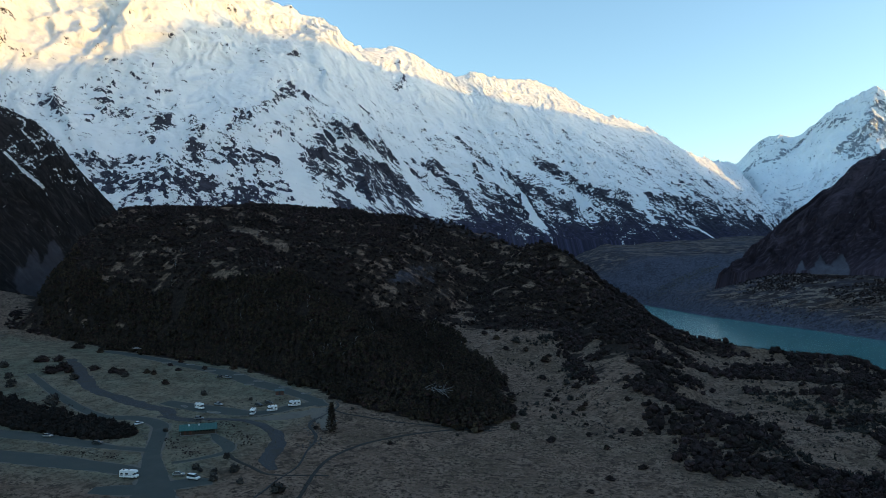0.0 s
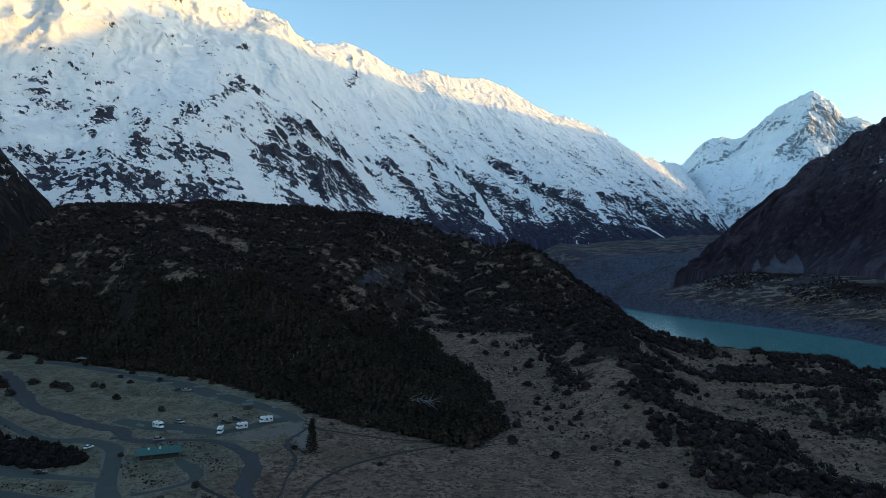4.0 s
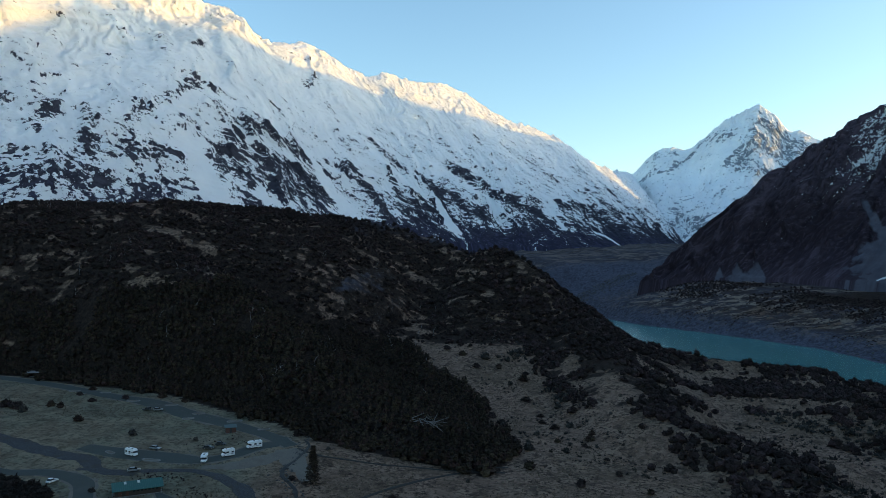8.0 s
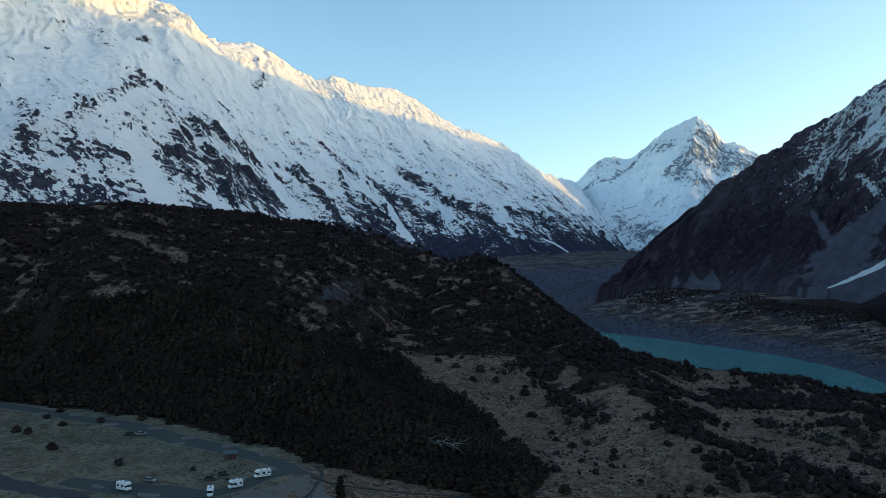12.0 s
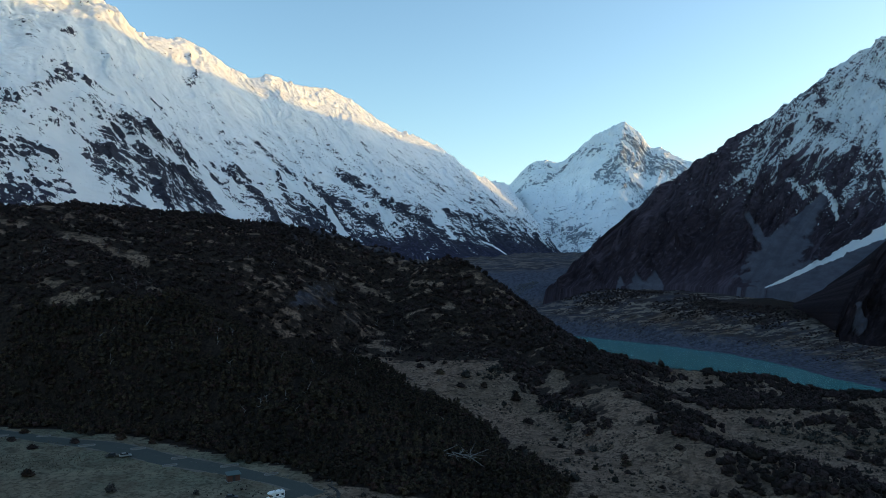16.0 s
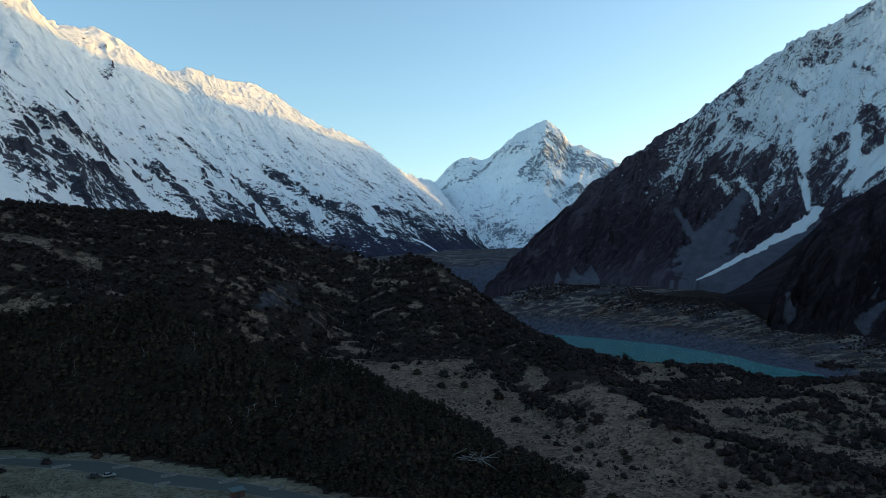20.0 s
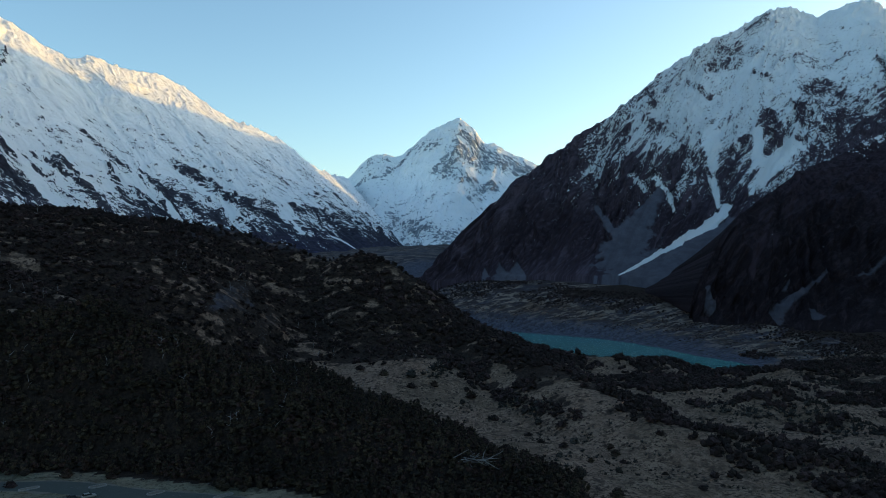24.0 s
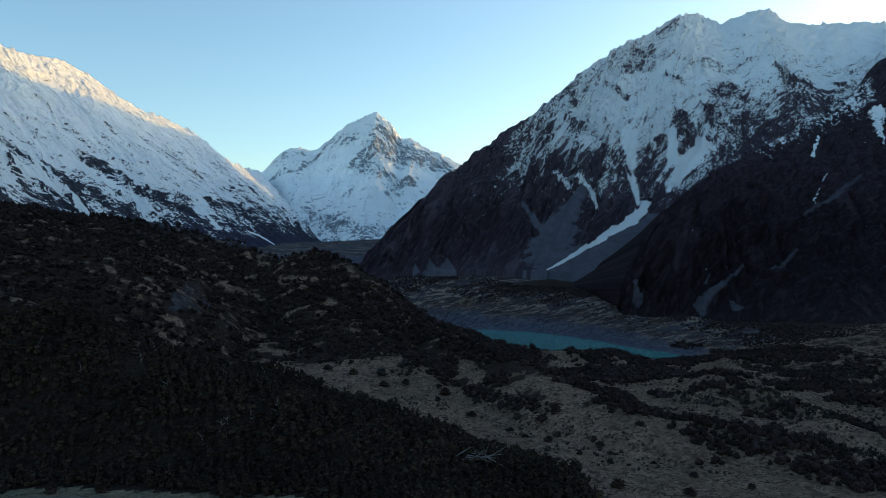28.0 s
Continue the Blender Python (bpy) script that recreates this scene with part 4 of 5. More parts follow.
# tussock grass over the flats
TUFTS = []
for _ in range(5):
    v, f = [], []
    for k in range(4):
        a, lean = rng.uniform(0, 6.283), rng.uniform(0.2, 0.9)
        p, q = np.array([math.cos(a), math.sin(a), 0]), np.array([-math.sin(a), math.cos(a), 0])
        v += [q * 0.35 - p * 0.2, -q * 0.35 - p * 0.2, p * lean + (0, 0, rng.uniform(0.6, 1.1))]
        f.append((3 * k, 3 * k + 1, 3 * k + 2))
    TUFTS.append((np.array(v), np.array(f)))
x, y = jittered(rng, -330, 130, 170, 460, 1.6)
keep = (inside(x, y, FOREST) == 0) & (fbm(x / 7, y / 7, 4, 71) > 0.47) & (hill_height(x, y) < 14)
keep &= (x > -125) | (fbm(x / 25, y / 25, 2, 72) > 0.5)
x, y = x[keep], y[keep]
TUFT_PLACES = (x, y)


def part(name, bm, material, parent=None, label=""):
    """One bmesh as one mesh object under its thing."""
    me = bpy.data.meshes.new(name)
    bm.to_mesh(me)
    bm.free()
    me.materials.append(material)
    ob = new(name, me)
    if parent is not None:
        ob.parent = parent
    if label:
        tagged(ob, label)
    return ob


def array_part(name, verts, faces, material, parent=None, label="", smooth=False):
    ob = new(name, mesh_from(name, verts, faces, material, smooth))
    if parent is not None:
        ob.parent = parent
    if label:
        tagged(ob, label)
    return ob


def thing(name, at, label, category, group="", turn=0.0):
    ob = new(name)
    ob.empty_display_size = 0.2
    ob.matrix_basis = pose(*at, 0, 0, turn)
    return tagged(ob, label, category, group)


def limb(bm, a, b, ra, rb, sides=6):
    """A tapered stick from a to b."""
    a, b = Vector(a), Vector(b)
    ahead = (b - a).normalized()
    side = ahead.orthogonal().normalized()
    up = ahead.cross(side)
    rings = []
    for p, r in ((a, ra), (b, rb)):
        rings.append([bm.verts.new(p + (side * math.cos(t) + up * math.sin(t)) * r) for t in (6.2832 * k / sides for k in range(sides))])
    for k in range(sides):
        j = (k + 1) % sides
        bm.faces.new((rings[0][k], rings[0][j], rings[1][j], rings[1][k]))
    bm.faces.new(rings[0][::-1]), bm.faces.new(rings[1])


def ground_at(x, y):
    return float(land(np.array([x]), np.array([y]))[0])


def conifer(x, y, tall):
    rng = random.Random(5)
    tree = thing("conifer", (x, y, ground_at(x, y) - 0.1), "tall dark narrow conifer standing alone beside the campsite", "tree")
    bm = bmesh.new()
    bend = [Vector((0.10 * math.sin(k), 0.08 * math.cos(1.7 * k), tall * k / 6)) for k in range(7)]
    for k in range(6):
        limb(bm, bend[k], bend[k + 1], 0.26 * (1 - k / 6.5), 0.26 * (1 - (k + 1) / 6.5), 8)
    part("trunk", bm, MAT_BARK, tree)
    bm = bmesh.new()
    vs, fs = [], []
    for k in range(150):
        z = tall * (0.06 + 0.92 * (k / 150) ** 0.9)
        reach = (tall * 0.205) * (1 - z / tall) ** 0.75 * rng.uniform(0.65, 1.12) + 0.15
        a = k * 2.39996 + rng.uniform(-0.3, 0.3)
        tip = Vector((reach * math.cos(a), reach * math.sin(a), z - reach * rng.uniform(0.05, 0.35)))
        limb(bm, (0, 0, z), tip, 0.05, 0.012, 4)
        for j in range(20):
            p = Vector((0, 0, z)).lerp(tip, rng.uniform(0.25, 1.05))
            d = Vector((rng.gauss(0, 0.32), rng.gauss(0, 0.32), rng.gauss(-0.05, 0.2)))
            e = Vector((rng.gauss(0, 0.16), rng.gauss(0, 0.16), rng.gauss(0, 0.12)))
            n = len(vs)
            vs += [p - e, p + e, p + d + Vector((math.cos(a), math.sin(a), -0.2)) * 0.25]
            fs.append((n, n + 1, n + 2))
    part("limbs", bm, MAT_BARK, tree)
    array_part("crown", vs, fs, MAT_FOREST, tree)
    return tree


conifer(-119.4, 266.8, 12.8)


def bush(seed, wide, tall, material, label):
    """A separate bush: a few stems and a ragged crown."""
    rng = np.random.default_rng(seed)
    ob = thing("bush", (0, 0, -50), label, "bush")
    bm = bmesh.new()
    for k in range(5):
        a = rng.uniform(0, 6.283)
        limb(bm, (0, 0, -0.2), (0.35 * wide * math.cos(a), 0.35 * wide * math.sin(a), tall * 0.7), 0.07, 0.02, 5)
    part("stems", bm, MAT_BARK, ob)
    v, f = clump(rng, 8, 220, 0.75, 0.25, 0.26)
    array_part("crown", v * (wide * 0.5, wide * 0.5, tall * 0.62), f, material, ob)
    return ob


BUSHES = (bush(1, 5.5, 4.2, MAT_FOREST, "round dark evergreen bush standing alone in the grass"),
          bush(2, 4.6, 2.6, MAT_SCRUB, "low spreading brown-green bush on the dry flat"),
          bush(3, 3.2, 2.2, MAT_TWIGS, "bare grey twiggy bush in the dry grass"))
# x, y, which kind, size
LONE = ((-49.5, 302, 0, 1.0), (-31.6, 287.5, 1, 1.15), (-7.3, 246.8, 1, 0.8), (-92, 261.4, 1, 0.6), (-22.9, 351.7, 0, 0.6), (-108.9, 202.3, 2, 1.9), (-131.8, 214.7, 2, 1.5), (-136.8, 210.4, 2, 1.2),
        (-124.4, 206.1, 2, 1.0), (-202.9, 301.6, 2, 1.3), (-13, 232.5, 1, 0.7), (-337.4, 339.5, 1, 2.0), (-330, 345, 1, 1.6), (-309.7, 317.5, 1, 1.9), (-309.3, 325, 1, 2.1), (-301, 321, 0, 1.0),
        (-286.3, 308.5, 2, 2.0), (-303.4, 286.1, 2, 2.2), (-258.8, 267.1, 2, 2.4), (-278, 328.1, 1, 1.4), (-293.2, 330.5, 1, 1.5), (-271, 326, 1, 1.7), (-265, 322, 2, 1.6), (-259.7, 332.8, 0, 0.75),
        (-254.2, 331.8, 0, 0.7), (-234.6, 315.2, 0, 0.85), (-260.4, 353.3, 1, 0.9), (-353.5, 385.5, 1, 1.8), (-328.4, 375.8, 0, 0.9), (-221, 358, 0, 0.9), (-207, 352, 0, 0.7), (-262, 366, 0, 0.7), (-345, 320, 2, 2.0), (-320, 300, 2, 1.7),
        (-236, 352, 1, 0.9), (-248, 344, 1, 0.9), (-183, 246, 2, 0.9), (-20, 318, 1, 0.6), (-38, 340, 0, 0.5), (-61, 360, 2, 1.3), (-44, 372, 1, 0.8),
        (-146, 213, 2, 1.2), (-143, 211, 2, 0.8), (-134, 205, 2, 1.2), (-142, 226, 2, 1.0), (-256, 265, 2, 1.3), (-176, 300, 2, 0.8), (-127, 268, 1, 0.7), (-124, 300, 2, 0.7), (-70, 283, 2, 0.6),
        (-80, 451, 1, 1.3), (-76, 466, 2, 2.3), (-53, 435, 0, 1.1), (-51, 408, 1, 1.2), (-29, 381, 1, 1.3), (-24, 345, 0, 0.8), (-67, 452, 0, 0.9), (-52, 445, 1, 1.0), (-60, 428, 2, 1.2), (-38, 362, 1, 1.0), (-90, 470, 0, 1.0), (-101, 482, 1, 1.2),
        (-64, 296, 0, 1.3), (-57, 318, 0, 1.1), (-56, 334, 1, 1.4), (-60, 352, 0, 1.2), (-67, 380, 1, 1.3), (-72, 402, 0, 1.1), (-50, 326, 2, 1.6), (-62, 366, 1, 1.1), (-84, 300, 1, 1.2), (-99, 303, 0, 0.9), (-115, 306, 1, 1.1), (-140, 313, 1, 1.0),
        (-36, 392, 2, 1.5), (-44, 384, 1, 0.9), (-31, 366, 2, 1.4), (-27, 335, 1, 0.7), (-35, 325, 2, 1.1), (-18, 300, 1, 0.8), (-10, 282, 0, 0.6), (4, 262, 1, 0.9), (-46, 350, 2, 1.0))
for k, (x, y, which, size) in enumerate(LONE):
    m = Matrix.Translation((x, y, ground_at(x, y) - 0.05)) @ pose(0, 0, 0, 0, 0, k * 67.0)
    ob = copy_thing(BUSHES[which], m)
    ob.scale = (size, size * (0.9 + 0.03 * (k % 7)), size * (0.85 + 0.05 * (k % 5)))
    ob["group"] = "bushes on the flat"
for ob in BUSHES:
    for child in list(ob.children):
        bpy.data.objects.remove(child)
    bpy.data.objects.remove(ob)

# the long thicket beside the lower car park
rng = np.random.default_rng(11)
x, y = [], []
for k in range(700):
    s = rng.random()
    cx, cy = np.interp(s, (0, 0.35, 0.7, 1), (-318, -262, -222, -194)), np.interp(s, (0, 0.35, 0.7, 1), (266, 247, 241, 238))
    half = np.interp(s, (0, 0.5, 0.9, 1), (13, 12, 8, 3))
    x.append(cx + rng.uniform(-1, 1)), y.append(cy + rng.uniform(-half, half))
x, y = np.array(x), np.array(y)
scatter("thicket", BROAD, on_land(x, y), rng.uniform(1.7, 2.9, len(x)), rng, MAT_THICKET, "long dark thicket between the road and the car park", "thicket")


def dead_tree(x, y):
    rng = random.Random(3)
    ob = thing("dead_tree", (x, y, ground_at(x, y)), "bleached fallen dead trees lying in the wood", "dead tree")
    for k in range(15):
        a = rng.uniform(-0.9, 0.9) + (0 if k % 3 else 1.6)
        length = rng.uniform(6, 13)
        start = Vector((rng.uniform(-5, 5), rng.uniform(-6, 2), rng.uniform(3.0, 4.2)))
        end = start + Vector((math.cos(a) * length * 0.8, -abs(math.sin(a)) * 2.0, rng.uniform(-1.0, 0.45) * length * 0.6 + 0.8))
        bm = bmesh.new()
        limb(bm, start, end, 0.17, 0.06, 6)
        for j in range(3):
            p = start.lerp(end, rng.uniform(0.3, 0.9))
            limb(bm, p, p + Vector((rng.uniform(-1.4, 1.4), rng.uniform(-1, 0.3), rng.uniform(0.2, 1.4))), 0.05, 0.015, 4)
        part("trunk", bm, MAT_DEAD, ob)
    return ob


dead_tree(-92.5, 327)


# bleached dead branches among the trees
rng = np.random.default_rng(23)
STICK = []
for _ in range(4):
    v, f = [], []
    for k in range(5):
        a = np.array([0, 0, 0.0]) if k < 2 else np.array([0.1 * k, 0, 0.4 * k])
        b = a + rng.normal(0, 0.7, 3) + (0, 0, 1.0)
        side = np.cross(b - a, rng.normal(0, 1, 3))
        side = side / np.linalg.norm(side) * 0.08
        n = len(v)
        v += [a - side, a + side, b, a + np.array([0, 0, 0.16])]
        f += [(n, n + 1, n + 2), (n + 1, n + 3, n + 2), (n + 3, n, n + 2)]
    STICK.append((np.array(v), np.array(f)))
x, y = rng.uniform(-420, -60, 900), rng.uniform(300, 560, 900)
keep = (hill_height(x, y) > 5) & (fbm(x / 25, y / 25, 2, 81) > 0.5) & (x < gully_east(y))
x, y = x[keep][:150], y[keep][:150]
scatter("dead_branches", STICK, on_land(x, y, -2.2), rng.uniform(0.6, 1.9, len(x)), rng, MAT_DEAD, "bleached dead branches among the dark trees", "branches")

# ---- the campsite: roads, car parks, huts and vehicles ----
def surface_material(name, a, b, stains, rough=0.9):
    n = Nodes(name, rough, 0.1)
    g = n.noise(3.0, 5, 0.7)
    colour = n.mix(n.ramp(g, 0.3, 0.7), a, b)
    n.bump(g, 0.03, 0.5)
    return n.colour(n.mix(n.ramp(n.noise(1 / 7.0, 4), 0.5, 0.72, 0, 0.6), colour, stains))


MAT_ASPHALT = surface_material("worn asphalt", (0.046, 0.053, 0.050), (0.062, 0.069, 0.065), (0.072, 0.075, 0.068))
def gravel_material():
    n = Nodes("grey river gravel", 0.95, 0.1)
    lumps, bars = n.noise(2.6, 5, 0.75), n.noise(1 / 5.0, 5, 0.65)
    colour = n.mix(n.ramp(lumps, 0.36, 0.64), (0.027, 0.028, 0.031), (0.076, 0.077, 0.083))
    colour = n.mix(n.ramp(bars, 0.48, 0.66, 0, 0.75), colour, (0.052, 0.047, 0.038))
    n.bump(lumps, 0.10, 0.6)
    return n.colour(colour)


MAT_GRAVEL = gravel_material()
MAT_TRACK = surface_material("trodden earth", (0.030, 0.029, 0.027), (0.048, 0.046, 0.042), (0.026, 0.025, 0.023))
MAT_CONCRETE = surface_material("pale concrete", (0.16, 0.155, 0.15), (0.22, 0.215, 0.21), (0.12, 0.118, 0.112))
MAT_PALE = surface_material("bare pale ground", (0.105, 0.094, 0.080), (0.150, 0.136, 0.118), (0.085, 0.076, 0.064))


def road(name, nodes, material, label, category="road", lift=0.10, ragged=0.0, verge=0.0):
    """A strip laid over the ground along nodes of x, y, half width."""
    p = spread(nodes, max(8, 14 * len(nodes)))
    d = np.gradient(p[:, :2], axis=0)
    d = d / np.linalg.norm(d, axis=1)[:, None]
    side = np.stack([-d[:, 1], d[:, 0]], -1)
    across = np.linspace(-1, 1, 7)
    w = p[:, 2:3] * (1 + ragged * (fbm(p[:, 0:1] / 5, p[:, 1:2] / 5 + np.sign(across)[None] * 40, 3, 5) - 0.5))
    xy = p[:, None, :2] + side[:, None] * (across[None] * w)[..., None]
    z = land(xy[..., 0], xy[..., 1]) + lift
    z[:, 0] -= lift + 0.25
    z[:, -1] -= lift + 0.25
    verts = np.concatenate([xy, z[..., None]], -1).reshape(-1, 3)
    if verge:
        road("road_verge", tuple((x, y, w + verge) for x, y, w in nodes), MAT_PALE, "narrow pale gravel verge along the sealed lane", "verge", 0.06, 0.7)
    return tagged(new(name, mesh_from(name, verts, grid_faces(len(p), 7)[:, ::-1], material)), label, category, kind="structure")


road("road", ((-128, 168, 9), (-144, 188, 9), (-157, 205, 6), (-170, 221, 4.2), (-183, 242, 4), (-192, 254, 4.5), (-207, 259, 4), (-226, 258, 3.2), (-266, 278, 3), (-318, 312, 2.6)), MAT_ASPHALT, "sealed access road through the campsite", verge=0.7)
road("road", ((-262, 225, 5), (-244, 225.5, 5.2), (-222, 226, 5.2), (-205, 225, 4.4), (-190, 224.5, 2.6), (-172, 225, 2.2)), MAT_ASPHALT, "narrow sealed car park beside the thicket", lift=0.13, verge=0.7)
road("road", ((-262, 201, 6.5), (-223, 205, 7), (-204, 206, 7), (-184, 206, 6), (-166, 205, 5), (-154, 203, 4)), MAT_ASPHALT, "sealed lower car park lane", lift=0.16, verge=0.7)
road("road", ((-166, 187, 4), (-152, 192, 6), (-142, 200, 5), (-134, 205, 3)), MAT_ASPHALT, "sealed apron where motorhomes stand", lift=0.19, verge=0.7)
road("road", ((-212, 285, 4.6), (-193, 281.5, 6.5), (-176, 279.5, 6.5), (-163, 279, 4.4), (-155, 286, 4.2), (-150, 296, 4.6), (-144, 303, 4.4), (-146, 309, 4.0)), MAT_ASPHALT, "sealed loop of the upper camping bays", lift=0.13, verge=0.7)
road("road", ((-138, 300, 4), (-149, 309, 4.6), (-162, 317, 4.8), (-176, 324.5, 5.8), (-196, 333.5, 7.0), (-220, 347, 6.6), (-247, 356, 5.2), (-285, 371, 5.4), (-330, 383, 4.5)), MAT_ASPHALT, "sealed camping lane along the foot of the wood", verge=0.7)
road("road", ((-178, 262, 2), (-192, 264, 3.5), (-204, 274, 4.5), (-219, 277, 4.5), (-242, 286, 4.6), (-261, 295, 4.2), (-283, 312, 5.5), (-304, 331, 4.5), (-328, 351, 3.5)), MAT_GRAVEL, "broad band of dark gravel across the flat", lift=0.12, ragged=0.9)
road("road", ((-200, 264, 1.5), (-180, 265, 1.8), (-169, 268, 1.8), (-160, 268.5, 2), (-149, 264, 2.6), (-136, 253, 3.6), (-130, 238, 4.2), (-127, 228, 3.6), (-120, 220, 2)), MAT_GRAVEL, "gravel wash curving past the toilet block", lift=0.14, ragged=0.8)
road("road", ((-163, 249, 1.2), (-157, 244, 3.0), (-149, 238, 3.4), (-146, 231, 2.0), (-151, 222, 1.3), (-158, 216, 1.3)), MAT_ASPHALT, "sealed path to the toilet block", lift=0.17, verge=0.7)
road("road", ((-146, 232, 1.2), (-139, 226, 1.0), (-130, 221, 0.9), (-118, 216, 0.8), (-100, 222, 0.7)), MAT_TRACK, "narrow foot track over the grass", "track", 0.12, 0.4)
road("road", ((-57, 302, 0.9), (-68.5, 297.5, 0.9), (-93, 271, 0.9), (-102, 256, 0.9), (-106, 244, 0.9), (-107, 233, 0.9), (-104, 215, 0.9), (-96, 185, 0.9)), MAT_TRACK, "worn track across the tussock flat", "track", 0.12, 0.4)
road("road", ((-58, 296, 0.8), (-77, 294, 0.8), (-93, 292.5, 0.8), (-110, 292, 0.8), (-125, 293, 0.8), (-135, 298, 0.8)), MAT_TRACK, "foot track along the edge of the wood", "track", 0.14, 0.4)
road("road", ((-139, 296, 6), (-131, 284, 7), (-125, 276, 5), (-122, 268, 2)), MAT_PALE, "bare pale ground beside the stream", "ground", 0.05, 1.0)
road("road", ((-160, 272, 2), (-150, 276, 5), (-143, 284, 6), (-139, 292, 4)), MAT_PALE, "bare trampled ground below the camping bays", "ground", 0.05, 1.0)

# the small rocky stream beside the conifer
MAT_DITCH = surface_material("wet dark stream bed", (0.012, 0.013, 0.014), (0.026, 0.026, 0.027), (0.010, 0.010, 0.011), 0.5)
road("stream", ((-136, 309, 0.5), (-132, 302, 0.7), (-131.5, 288, 0.7), (-132, 273, 1.1), (-122, 258, 0.9), (-118, 241, 0.5), (-114, 226, 0.5), (-114, 212, 0.4), (-113, 190, 0.4)), MAT_DITCH, "small dark stream in a stony ditch", "stream", 0.16, 1.2)


def stone_material():
    n = Nodes("grey boulders", 0.9, 0.2)
    tone = n.add("ShaderNodeNewGeometry").outputs["Random Per Island"]
    g = n.noise(5.0, 5, 0.7)
    n.bump(g, 0.05, 0.6)
    return n.colour(n.mix(tone, n.mix(g, (0.03, 0.03, 0.033), (0.06, 0.06, 0.062)), n.mix(g, (0.07, 0.07, 0.072), (0.13, 0.128, 0.124))))


MAT_STONE = stone_material()
rng = np.random.default_rng(19)
STONES = [(ICO_V * rng.uniform(0.6, 1.15, (12, 1)) * (1, rng.uniform(0.6, 1), rng.uniform(0.5, 0.8)), ICO_F) for _ in range(5)]


def along(nodes, count, spread_m):
    p = spread(nodes, 400)
    k = rng.integers(400, size=count)
    return p[k, 0] + rng.normal(0, spread_m, count), p[k, 1] + rng.normal(0, spread_m, count)


x, y = along(((-136, 309, 0), (-132, 290, 0), (-131, 272, 0), (-122, 258, 0), (-119, 245, 0)), 170, 1.6)
scatter("stream_stones", STONES, on_land(x, y, -0.05), rng.uniform(0.15, 0.6, len(x)), rng, MAT_STONE, "loose grey stones along the small stream", "stones")
edges = [along(nodes, count, 0.25) for nodes, count in (
    (((-213, 287, 0), (-193, 287, 0), (-180, 286, 0), (-168, 287, 0)), 26), (((-212, 278, 0), (-193, 275.5, 0), (-170, 273.5, 0), (-158, 275, 0), (-150, 285, 0), (-144, 297, 0)), 44),
    (((-134, 308, 0), (-140, 320, 0), (-156, 329.5, 0), (-177, 339.5, 0), (-199, 349.5, 0), (-224, 361, 0), (-255, 369, 0)), 60), (((-150, 316, 0), (-177, 327, 0), (-199, 337, 0), (-224, 349, 0)), 34),
    (((-192, 220, 0), (-205, 220.5, 0), (-225, 221.5, 0)), 30), (((-176, 228, 0), (-188, 240, 0), (-197, 249, 0)), 18), (((-178, 262, 0), (-168, 264, 0), (-160, 240, 0)), 20))]
x, y = np.concatenate([e[0] for e in edges]), np.concatenate([e[1] for e in edges])
scatter("edge_stones", STONES, on_land(x, y, -0.05), rng.uniform(0.22, 0.42, len(x)), rng, MAT_STONE, "pale boulders set along the edges of car parks", "stones")
x, y = jittered(rng, -200, -120, 480, 580, 2.2)
keep = near_any(x, y, SCREES) < 1.0
x, y = x[keep], y[keep]
scatter("scree_blocks", STONES, on_land(x, y, 0.0), rng.uniform(0.2, 0.7, len(x)), rng, MAT_STONE, "grey scree blocks in the hollow of the hill", "stones")
x, y = jittered(rng, -30, 420, 560, 1350, 9.0)
e = x - east_shore(y)
keep = (e > 2) & (e < 95) & (fbm(x / 30, y / 30, 3, 91) > 0.42)
x, y = x[keep], y[keep]
scatter("shore_boulders", STONES, on_land(x, y, 0.0), rng.uniform(0.6, 2.4, len(x)), rng, MAT_STONE, "grey moraine boulders along the far lake shore", "stones")

x, y = jittered(rng, -60, 180, 1290, 1440, 3.6)
keep = (ribbon(x, y, ((10, 1335, 14), (60, 1350, 22), (110, 1375, 24), (140, 1420, 18))) + (fbm(x / 12, y / 12, 3, 92) - 0.5) * 1.4 < 0.9)
x, y = x[keep], y[keep]
scatter("inlet_rubble", STONES, on_land(x, y, 0.0), rng.uniform(0.5, 2.4, len(x)), rng, MAT_STONE, "pale rubble fan where the river meets the lake", "stones")

# tussock grass, off the roads
x, y = TUFT_PLACES
lanes = (((-128, 168), (-157, 205), (-183, 242), (-207, 259), (-266, 278)), ((-262, 225), (-190, 224)), ((-262, 204), (-154, 203)), ((-207, 284), (-163, 279), (-141, 306), (-177, 333), (-224, 355), (-330, 381)), ((-192, 264), (-242, 286), (-283, 312), (-328, 351)), ((-166, 187), (-134, 205)))
clear = np.ones(len(x), bool)
for lane in lanes:
    for (ax, ay), (bx, by) in zip(lane[:-1], lane[1:]):
        s = np.clip(((x - ax) * (bx - ax) + (y - ay) * (by - ay)) / ((bx - ax) ** 2 + (by - ay) ** 2), 0, 1)
        clear &= np.hypot(x - ax - s * (bx - ax), y - ay - s * (by - ay)) > 6.5
x, y = x[clear], y[clear]
scatter("tussock", TUFTS, on_land(x, y, 0.03), rng.uniform(0.22, 0.6, len(x)), rng, MAT_TUFT, "tufts of dry tussock grass over the flat", "grass")


